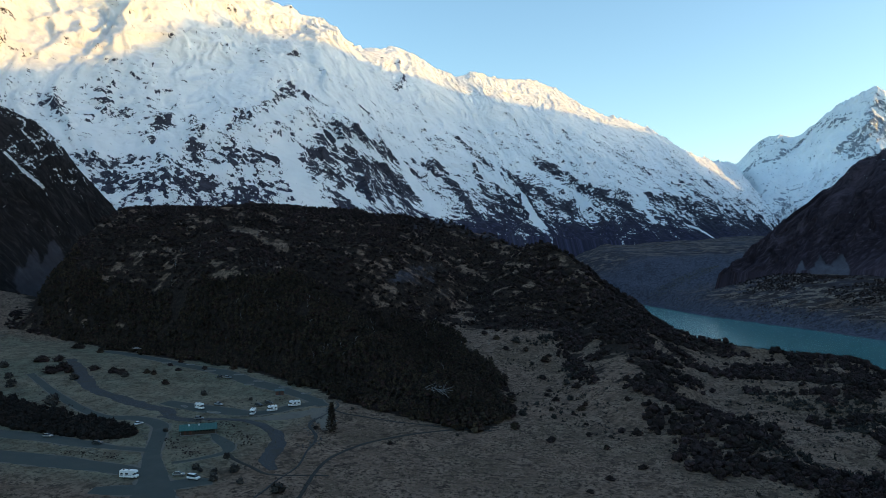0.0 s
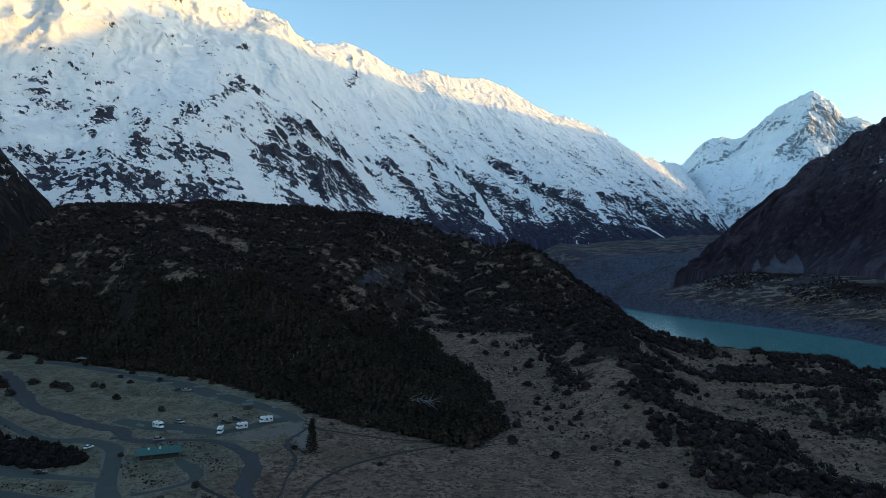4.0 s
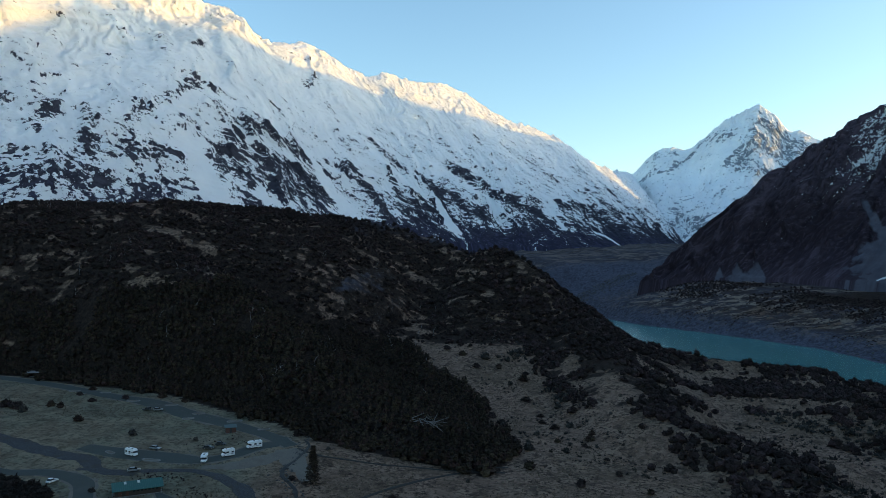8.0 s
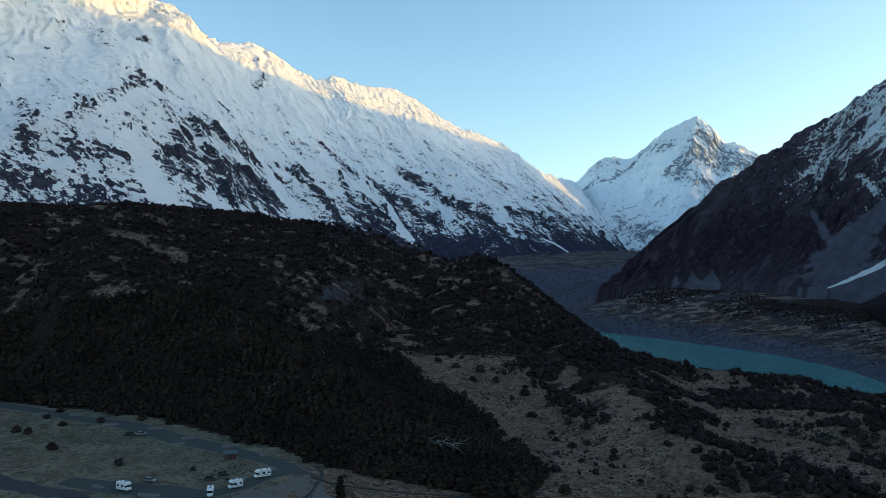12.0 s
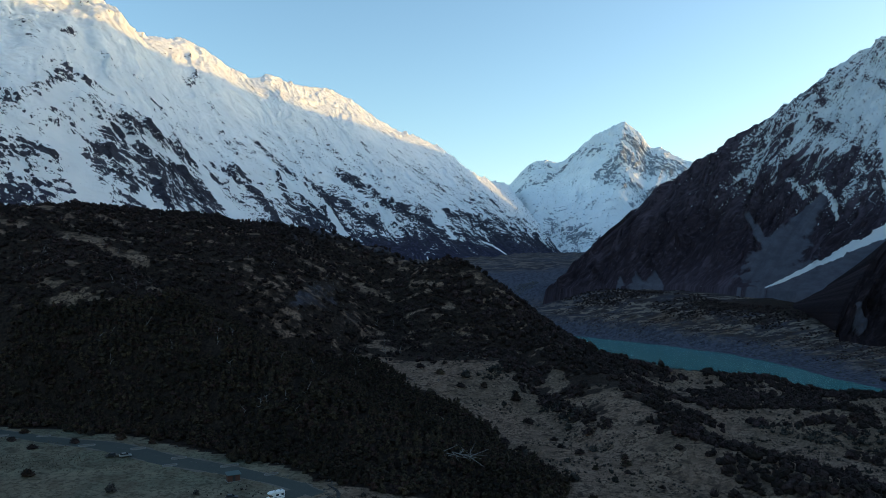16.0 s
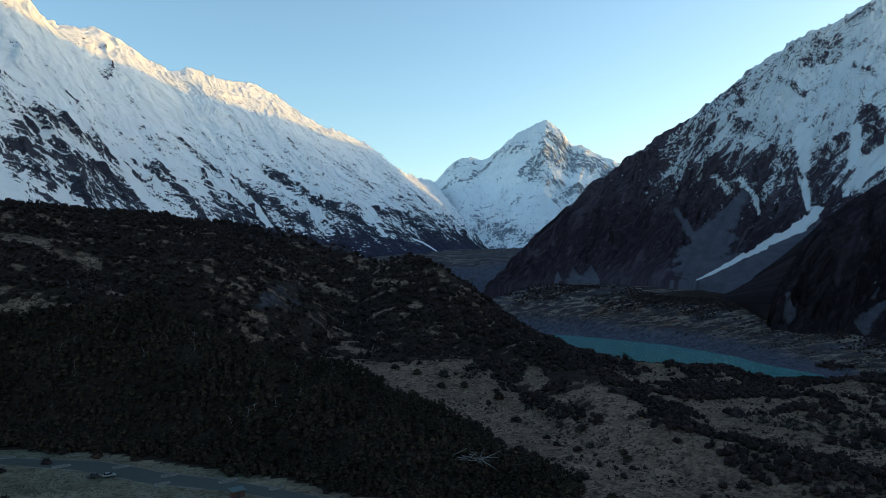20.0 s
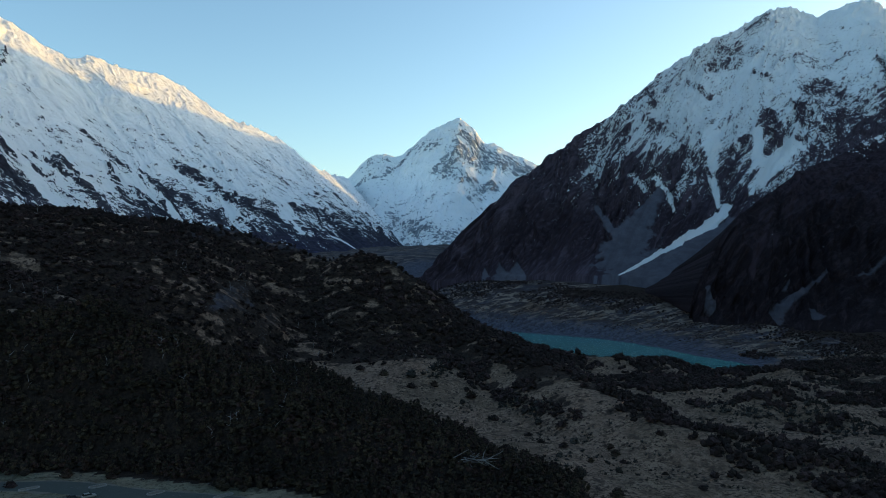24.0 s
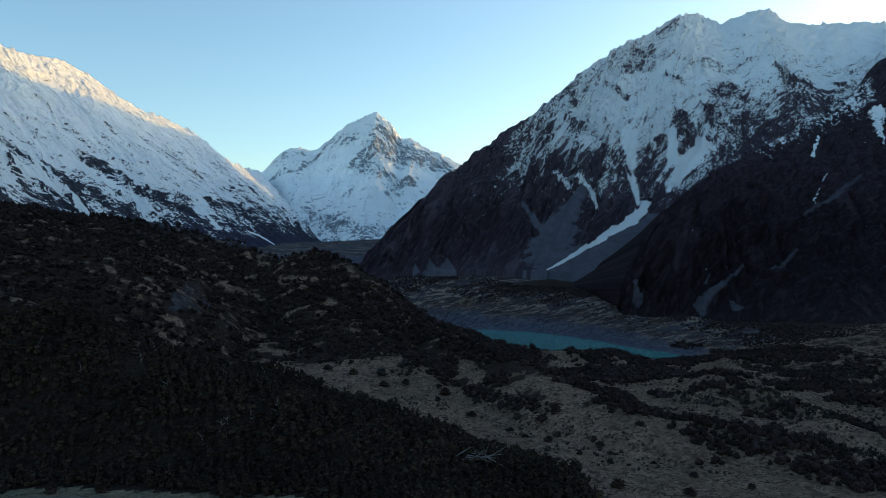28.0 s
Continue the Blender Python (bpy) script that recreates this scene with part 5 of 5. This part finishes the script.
def island(x, y, turn, long, wide, label):
    """A low kerbed strip between two parking bays."""
    ob = thing("parking_island", (x, y, ground_at(x, y) + 0.12), label, "parking island", "kerbed islands of the car park", turn)
    bm = bmesh.new()
    n = 18
    ring = [(long / 2 * math.copysign(abs(math.cos(t)) ** 0.5, math.cos(t)), wide / 2 * math.copysign(abs(math.sin(t)) ** 0.7, math.sin(t))) for t in (6.2832 * k / n for k in range(n))]
    rows = [[bm.verts.new((px * f, py * f, z)) for px, py in ring] for f, z in ((1.0, -0.2), (1.0, 0.22), (0.86, 0.24), (0.84, 0.02))]
    for a, b in zip(rows[:-1], rows[1:]):
        for k in range(n):
            bm.faces.new((a[k], a[(k + 1) % n], b[(k + 1) % n], b[k]))
    part("kerb", bm, MAT_CONCRETE, ob, "pale concrete kerb")
    bm = bmesh.new()
    rim = [bm.verts.new((px * 0.85, py * 0.85, 0.16)) for px, py in ring]
    top = bm.verts.new((0, 0, 0.24))
    for k in range(n):
        bm.faces.new((rim[k], rim[(k + 1) % n], top))
    part("infill", bm, MAT_PALE, ob)
    return ob


for x, y, turn, long, wide in ((-230, 348, 22, 6, 2.6), (-210, 345, 24, 5.5, 2.6), (-192, 335, 28, 5.5, 2.8), (-192.5, 326.5, 28, 5, 2.4), (-172, 326.5, 28, 6.5, 2.4), (-156, 318, 32, 5, 2.2), (-252, 361, 20, 5, 2.2), (-268, 361, 20, 5, 2.2), (-180.4, 276, -5, 7, 2.2), (-199, 281, -30, 5, 2.0)):
    island(x, y, turn, long, wide, "low gravel island with a pale kerb between bays")


# young shrubs planted round the toilet block and the bays, and twiggy bushes by the apron
x, y = np.concatenate([along(nodes, count, wide) for nodes, count, wide in (
    (((-175, 237, 0), (-168, 232, 0), (-160, 228, 0), (-155, 224, 0)), 60, 2.0), (((-156, 254, 0), (-150, 250, 0), (-144, 243, 0)), 44, 2.2), (((-178, 256, 0), (-170, 262, 0), (-158, 262, 0)), 40, 2.2),
    (((-206, 216, 0), (-190, 216, 0), (-178, 216, 0)), 44, 1.6), (((-176, 297, 0), (-164, 300, 0), (-158, 303, 0)), 26, 4.0), (((-236, 257, 0), (-256, 268, 0), (-280, 283, 0)), 30, 4.0))], 1)
scatter("seedlings", LOW, on_land(x, y, 0.05), rng.uniform(0.25, 0.6, len(x)), rng, MAT_SCRUB, "small planted shrubs dotted over the campsite grass", "shrubs")


# ---- buildings ----
def paint(name, colour, rough=0.5, metal=0.0, grime=0.25):
    n = Nodes(name, rough, 0.4)
    n.bsdf.inputs["Metallic"].default_value = metal
    g = n.noise(1.3, 5, 0.65)
    dirty = tuple(c * 0.6 for c in colour)
    return n.colour(n.mix(n.ramp(g, 0.45, 0.8, 0, grime), colour, dirty))


MAT_ROOF = paint("green painted roofing iron", (0.018, 0.085, 0.075), 0.45)
MAT_TIMBER = paint("dark stained timber", (0.045, 0.035, 0.028), 0.8)
MAT_RED = paint("red-brown weatherboard", (0.085, 0.040, 0.030), 0.8)
MAT_BLUE = paint("grey-green roofing iron", (0.045, 0.075, 0.075), 0.55)
MAT_WHITE = paint("white vehicle paint", (0.74, 0.75, 0.75), 0.3, 0, 0.18)
MAT_SILVER = paint("silver vehicle paint", (0.28, 0.29, 0.30), 0.3, 0.4)
MAT_DARKCAR = paint("dark grey vehicle paint", (0.035, 0.037, 0.042), 0.3, 0.2)
MAT_TYRE = paint("black rubber", (0.018, 0.018, 0.018), 0.85)
MAT_RIM = paint("grey wheel rim", (0.30, 0.30, 0.31), 0.35, 0.8)
MAT_TRIM = paint("black plastic trim", (0.025, 0.025, 0.026), 0.6)
MAT_STRIPE = paint("grey decal stripe", (0.16, 0.18, 0.21), 0.4)
MAT_LAMP = paint("clear lamp lens", (0.55, 0.55, 0.52), 0.15)
MAT_TAIL = paint("red tail lamp lens", (0.25, 0.012, 0.01), 0.2)


def glass_material():
    n = Nodes("dark window glass", 0.06, 0.6)
    return n.colour((0.02, 0.025, 0.03))


MAT_GLASS = glass_material()


def box(bm, x0, x1, y0, y1, z0, z1, bevel=0.0):
    m = Matrix.Translation(((x0 + x1) / 2, (y0 + y1) / 2, (z0 + z1) / 2)) @ Matrix.Diagonal((x1 - x0, y1 - y0, z1 - z0, 1))
    made = bmesh.ops.create_cube(bm, size=1, matrix=m)["verts"]
    if bevel:
        bmesh.ops.bevel(bm, geom=list({e for v in made for e in v.link_edges}), offset=bevel, segments=2, affect="EDGES", profile=0.6)


def boxed(name, dims, material, parent, label="", bevel=0.0):
    bm = bmesh.new()
    box(bm, *dims, bevel)
    return part(name, bm, material, parent, label)


def prism(bm, profile, y0, y1):
    """A side profile of x, z drawn out from y0 to y1."""
    a = [bm.verts.new((x, y0, z)) for x, z in profile]
    b = [bm.verts.new((x, y1, z)) for x, z in profile]
    n = len(profile)
    bm.faces.new(a), bm.faces.new(b[::-1])
    for k in range(n):
        bm.faces.new((a[k], b[k], b[(k + 1) % n], a[(k + 1) % n]))
    bmesh.ops.recalc_face_normals(bm, faces=bm.faces[:])


def toilet_block():
    """Long low building under one broad iron roof."""
    x0, y0, x1, y1 = -173.2, 242.6, -161.4, 251.0
    turn = math.degrees(math.atan2(y1 - y0, x1 - x0))
    ob = thing("toilet_block", (x0, y0, ground_at(-168, 250) - 0.1), "long low building with green iron roof and skylights", "building", turn=turn)
    ob.scale = (0.9, 0.88, 0.86)
    L, D, H = 14.4, 6.2, 2.5
    boxed("floor_slab", (-0.6, L + 0.6, -0.8, D + 0.6, -0.6, 0.12), MAT_CONCRETE, ob)
    front = boxed("wall", (0, L, 0.0, 0.2, 0.12, H), MAT_TIMBER, ob, "dark timber front wall")
    boxed("wall", (0, L, D - 0.2, D, 0.12, H), MAT_TIMBER, ob)
    boxed("wall", (0, 0.2, 0.2, D - 0.2, 0.12, H), MAT_TIMBER, ob)
    boxed("wall", (L - 0.2, L, 0.2, D - 0.2, 0.12, H), MAT_TIMBER, ob)
    for k in range(7):
        x = 5.6 + k * 1.2
        w = boxed("window", (x, x + 0.85, -0.05, 0.0, 1.3, 2.1), MAT_TRIM, front, "dark framed window")
        pane = boxed("pane", (x + 0.07, x + 0.78, -0.065, -0.052, 1.37, 2.03), MAT_GLASS, ob)
    for x in (1.2, 3.4):
        d = boxed("door", (x, x + 1.0, -0.06, 0.0, 0.14, 2.15), MAT_RED, ob, "red-brown door")
        boxed("handle", (x + 0.82, x + 0.9, -0.12, -0.06, 1.0, 1.12), MAT_RIM, d)
    # roof: a long front slope and a shorter back one, with ribs
    bm = bmesh.new()
    prof = ((-1.3, 2.42), (3.9, 4.15), (D + 0.9, 2.55), (D + 0.9, 2.43), (3.9, 4.02), (-1.3, 2.30))
    a = [bm.verts.new((-0.9, y, z)) for y, z in prof]
    b = [bm.verts.new((L + 0.9, y, z)) for y, z in prof]
    bm.faces.new(a), bm.faces.new(b[::-1])
    for k in range(6):
        bm.faces.new((a[k], b[k], b[(k + 1) % 6], a[(k + 1) % 6]))
    bmesh.ops.recalc_face_normals(bm, faces=bm.faces[:])
    roof = part("roof", bm, MAT_ROOF, ob, "green corrugated iron roof")
    slope = (4.15 - 2.42) / 5.2
    for k in range(26):
        x = -0.85 + k * (L + 1.7) / 25
        bm = bmesh.new()
        v = [bm.verts.new(p) for p in ((x - 0.04, -1.28, 2.43), (x + 0.04, -1.28, 2.43), (x + 0.04, 3.88, 4.15), (x - 0.04, 3.88, 4.15), (x - 0.02, -1.28, 2.49), (x + 0.02, -1.28, 2.49), (x + 0.02, 3.88, 4.21), (x - 0.02, 3.88, 4.21))]
        for f in ((4, 5, 6, 7), (0, 4, 7, 3), (1, 2, 6, 5), (0, 1, 5, 4), (3, 7, 6, 2)):
            bm.faces.new([v[i] for i in f])
        part("roof_rib", bm, MAT_ROOF, roof)
    for x in (3.0, 7.2):
        for y in (2.2, 2.95):
            bm = bmesh.new()
            z = 2.42 + (y + 1.3) * slope
            v = [bm.verts.new(p) for p in ((x, y, z + 0.03), (x + 0.75, y, z + 0.03), (x + 0.75, y + 0.6, z + 0.6 * slope + 0.03), (x, y + 0.6, z + 0.6 * slope + 0.03))]
            top = [bm.verts.new(p.co + Vector((0, -0.05, 0.14))) for p in v]
            bm.faces.new(top)
            for k in range(4):
                bm.faces.new((v[k], v[(k + 1) % 4], top[(k + 1) % 4], top[k]))
            part("skylight", bm, MAT_LAMP, roof, "pale raised skylight")
    for x in (-0.6, 4.6, 9.6, L + 0.5):
        boxed("post", (x, x + 0.14, -1.1, -0.96, 0.0, 2.45), MAT_TIMBER, ob)
    return ob


toilet_block()


def hut(x, y, turn, long, deep, high, wall, roof_mat, label, open_front=False):
    ob = thing("hut", (x, y, ground_at(x, y)), label, "hut", turn=turn)
    boxed("floor_slab", (-long / 2 - 0.2, long / 2 + 0.2, -deep / 2 - 0.2, deep / 2 + 0.2, -0.4, 0.08), MAT_CONCRETE, ob)
    if not open_front:
        front = boxed("wall", (-long / 2, long / 2, -deep / 2, -deep / 2 + 0.12, 0.08, high), wall, ob)
        boxed("door", (-0.5, 0.4, -deep / 2 - 0.05, -deep / 2, 0.1, 2.0), MAT_TRIM, ob)
    else:
        for px in (-long / 2 + 0.1, 0, long / 2 - 0.1):
            boxed("post", (px - 0.07, px + 0.07, -deep / 2, -deep / 2 + 0.14, 0.08, high), wall, ob)
    boxed("wall", (-long / 2, long / 2, deep / 2 - 0.12, deep / 2, 0.08, high + 0.3), wall, ob)
    for s in (-1, 1):
        boxed("wall", (min(s * long / 2, s * (long / 2 - 0.12)), max(s * long / 2, s * (long / 2 - 0.12)), -deep / 2 + 0.12, deep / 2 - 0.12, 0.08, high), wall, ob)
    bm = bmesh.new()
    o = 0.4
    v = [bm.verts.new(p) for p in ((-long / 2 - o, -deep / 2 - o, high - 0.05), (long / 2 + o, -deep / 2 - o, high - 0.05), (long / 2 + o, deep / 2 + o, high + 0.5), (-long / 2 - o, deep / 2 + o, high + 0.5))]
    top = [bm.verts.new(p.co + Vector((0, 0, 0.1))) for p in v]
    bm.faces.new(v[::-1]), bm.faces.new(top)
    for k in range(4):
        bm.faces.new((v[k], v[(k + 1) % 4], top[(k + 1) % 4], top[k]))
    part("roof", bm, roof_mat, ob)
    return ob


hut(-167.5, 312.3, 30, 3.9, 2.4, 2.2, MAT_RED, MAT_BLUE, "small red-brown hut with a grey-green iron roof")
hut(-310.4, 388.5, 25, 6.5, 3.2, 2.3, MAT_TIMBER, MAT_CONCRETE, "open timber shelter under a pale flat roof", True)


# ---- vehicles ----
def wheel(parent, x, y, r=0.36, w=0.24):
    side = 1 if y > 0 else -1
    bm = bmesh.new()
    bmesh.ops.create_cone(bm, cap_ends=True, segments=18, radius1=r, radius2=r, depth=w, matrix=Matrix.Translation((x, y, r)) @ Matrix.Rotation(math.pi / 2, 4, "X"))
    bmesh.ops.bevel(bm, geom=[e for e in bm.edges if len(e.link_faces) == 2 and e.calc_face_angle() > 1.0], offset=0.04, segments=1, affect="EDGES")
    tyre = part("wheel", bm, MAT_TYRE, parent)
    bm = bmesh.new()
    bmesh.ops.create_cone(bm, cap_ends=True, segments=14, radius1=r * 0.62, radius2=r * 0.55, depth=0.03, matrix=Matrix.Translation((x, y + side * (w / 2 + 0.005), r)) @ Matrix.Rotation(-side * math.pi / 2, 4, "X"))
    part("rim", bm, MAT_RIM, tyre)


def motorhome(x, y, turn, label, long=7.0, cab=True):
    """A coach-built motorhome; its front looks along +x."""
    ob = thing("motorhome", (x, y, ground_at(x, y) + 0.14), label, "motorhome", "motorhomes on the campsite", turn)
    ob.scale = (0.84, 0.86, 0.86)
    h, w = 3.05, 1.12
    b, f = -long / 2, long / 2
    bm = bmesh.new()
    prism(bm, ((b, 0.5), (b, h - 0.12), (b + 0.15, h), (f - 1.3, h), (f - 0.55, h - 0.35), (f - 0.45, h - 0.75), (f - 1.55, 2.05), (f - 1.9, 2.0), (f - 1.9, 0.45)), -w, w)
    bmesh.ops.bevel(bm, geom=bm.edges[:], offset=0.07, segments=2, affect="EDGES", profile=0.6)
    body = part("body", bm, MAT_WHITE, ob)
    bm = bmesh.new()
    prism(bm, ((f - 1.92, 0.4), (f - 1.92, 2.1), (f - 1.45, 2.05), (f - 0.85, 1.35), (f - 0.08, 1.1), (f, 0.8), (f, 0.4)), -0.96, 0.96)
    bmesh.ops.bevel(bm, geom=bm.edges[:], offset=0.06, segments=2, affect="EDGES", profile=0.6)
    cabin = part("cab", bm, MAT_WHITE, ob)
    bm = bmesh.new()
    v = [bm.verts.new(p) for p in ((f - 1.40, -0.86, 2.03), (f - 1.40, 0.86, 2.03), (f - 0.84, 0.90, 1.38), (f - 0.84, -0.90, 1.38))]
    top = [bm.verts.new(p.co + Vector((0.035, 0, 0.03))) for p in v]
    bm.faces.new(top)
    for k in range(4):
        bm.faces.new((v[k], v[(k + 1) % 4], top[(k + 1) % 4], top[k]))
    part("windscreen", bm, MAT_GLASS, cabin, "dark windscreen")
    for s in (-1, 1):
        y0, y1 = sorted((s * 0.95, s * 0.985))
        boxed("cab_window", (f - 1.75, f - 1.15, y0, y1, 1.4, 1.9), MAT_GLASS, cabin)
        y0, y1 = sorted((s * (w - 0.01), s * (w + 0.03)))
        boxed("window", (b + 0.5, b + 1.45, y0, y1, 1.55, 2.2), MAT_GLASS, body, "dark side window")
        boxed("window", (b + 2.5, b + 3.6, y0, y1, 1.55, 2.2), MAT_GLASS, body, "dark side window")
        boxed("decal", (b + 0.2, f - 2.0, y0 + 0.008 * (s < 0), y1 - 0.008 * (s > 0), 1.05, 1.22), MAT_STRIPE, body, "grey stripe along the side")
        y0, y1 = sorted((s * 0.5, s * 0.85))
        boxed("headlight", (f - 0.02, f + 0.03, y0, y1, 0.78, 0.98), MAT_LAMP, cabin)
        boxed("tail_light", (b - 0.03, b + 0.02, y0 + 0.15 * s, y1 + 0.15 * s, 0.75, 1.05), MAT_TAIL, body)
        y0, y1 = sorted((s * 1.0, s * 1.2))
        boxed("mirror", (f - 1.2, f - 1.08, y0, y1, 1.45, 1.8), MAT_TRIM, cabin)
    boxed("door", (b + 1.6, b + 2.3, -w - 0.03, -w + 0.01, 0.6, 2.35), MAT_WHITE, body)
    boxed("rear_window", (b - 0.03, b + 0.01, -0.7, 0.7, 1.6, 2.2), MAT_GLASS, body)
    boxed("bumper", (f - 0.12, f + 0.06, -0.95, 0.95, 0.32, 0.55), MAT_TRIM, cabin)
    for px in (b + 0.9, b + 3.1):
        boxed("roof_vent", (px, px + 0.6, -0.3, 0.3, h - 0.01, h + 0.12), MAT_TRIM, body, "dark roof hatch", 0.03)
    for px in (b + 1.75, f - 1.0):
        for s in (-1, 1):
            wheel(ob, px, s * 0.92)
    return ob


motorhome(-162.2, 199.6, 12, "large white motorhome with dark windows on the apron", 7.2)
motorhome(-189.7, 279.2, -20, "white motorhome parked askew on the camping loop", 5.8)
motorhome(-161.6, 277.2, -74, "narrow white motorhome parked beside the loop", 5.2)
motorhome(-156.2, 284.4, 222, "white motorhome with a raised cab beside the grass", 5.3)
motorhome(-150.6, 294.8, 218, "long white motorhome parked near the hut", 6.5)


def car(x, y, turn, material, label, long=4.4, van=False, name="car", group="cars on the campsite"):
    """A small car or van; its front looks along +x."""
    ob = thing(name, (x, y, ground_at(x, y) + 0.14), label, name, group, turn)
    ob.scale = (0.9, 0.92, 0.92)
    b, f = -long / 2, long / 2
    w, top = 0.86, 1.95 if van else 1.46
    if van:
        low = ((b, 0.35), (b, 1.1), (f - 0.9, 1.1), (f - 0.05, 0.95), (f, 0.7), (f, 0.35))
        high = ((b + 0.03, 1.08), (b + 0.12, top), (f - 1.65, top), (f - 0.85, 1.08))
    else:
        low = ((b, 0.35), (b, 0.85), (b + 0.25, 0.95), (f - 1.2, 0.95), (f - 0.1, 0.8), (f, 0.62), (f, 0.35))
        high = ((b + 0.25, 0.93), (b + 0.75, top), (f - 2.0, top), (f - 1.15, 0.93))
    bm = bmesh.new()
    prism(bm, low, -w, w)
    bmesh.ops.bevel(bm, geom=bm.edges[:], offset=0.06, segments=2, affect="EDGES", profile=0.6)
    body = part("body", bm, material, ob)
    bm = bmesh.new()
    prism(bm, high, -w + 0.1, w - 0.1)
    bmesh.ops.bevel(bm, geom=bm.edges[:], offset=0.05, segments=2, affect="EDGES", profile=0.6)
    part("glasshouse", bm, MAT_GLASS, ob, "dark windows all round")
    boxed("roof", (high[1][0] + 0.05, high[2][0] - 0.05, -w + 0.14, w - 0.14, top - 0.02, top + 0.05), material, ob, bevel=0.03)
    for s in (-1, 1):
        y0, y1 = sorted((s * 0.45, s * 0.75))
        boxed("headlight", (f - 0.06, f + 0.01, y0, y1, 0.58, 0.72), MAT_LAMP, body)
        boxed("tail_light", (b - 0.01, b + 0.06, y0, y1, 0.65, 0.8), MAT_TAIL, body)
        y0, y1 = sorted((s * 0.84, s * 1.0))
        boxed("mirror", (f - 1.45, f - 1.33, y0, y1, 0.95, 1.1), MAT_TRIM, body)
        for px in (b + 0.8, f - 0.85):
            wheel(ob, px, s * 0.76, 0.31, 0.2)
    boxed("bumper", (f - 0.1, f + 0.04, -0.8, 0.8, 0.3, 0.5), MAT_TRIM, body)
    return ob


car(-200.0, 251.5, 80, MAT_WHITE, "white hatchback beside the end of the thicket", 4.0)
car(-222.8, 227.2, 8, MAT_SILVER, "silver car in the narrow car park by the thicket")
car(-198.4, 226.2, 12, MAT_DARKCAR, "dark car parked close to the thicket")
car(-185.0, 287.0, -12, MAT_SILVER, "silver car on the camping loop", 4.6)
car(-211.0, 335.5, 24, MAT_SILVER, "silver car in the lane below the wood", 4.5)
car(-216.0, 335.0, 200, MAT_DARKCAR, "dark car in the lane below the wood", 4.2)
car(-147.5, 205.7, 20, MAT_SILVER, "silver car on the sealed apron", 4.4)
car(-140.6, 204.0, -2, MAT_WHITE, "white utility van on the sealed apron", 4.8, True, "van", "vans on the campsite")
car(-166.6, 291.0, 10, MAT_DARKCAR, "dark car beside the camping loop", 4.4)
car(-180.0, 264.5, 28, MAT_SILVER, "silver car on the access road above the toilet block", 4.6)
car(-164.0, 295.5, 12, MAT_DARKCAR, "dark car on the grass edge below the hut", 4.3)
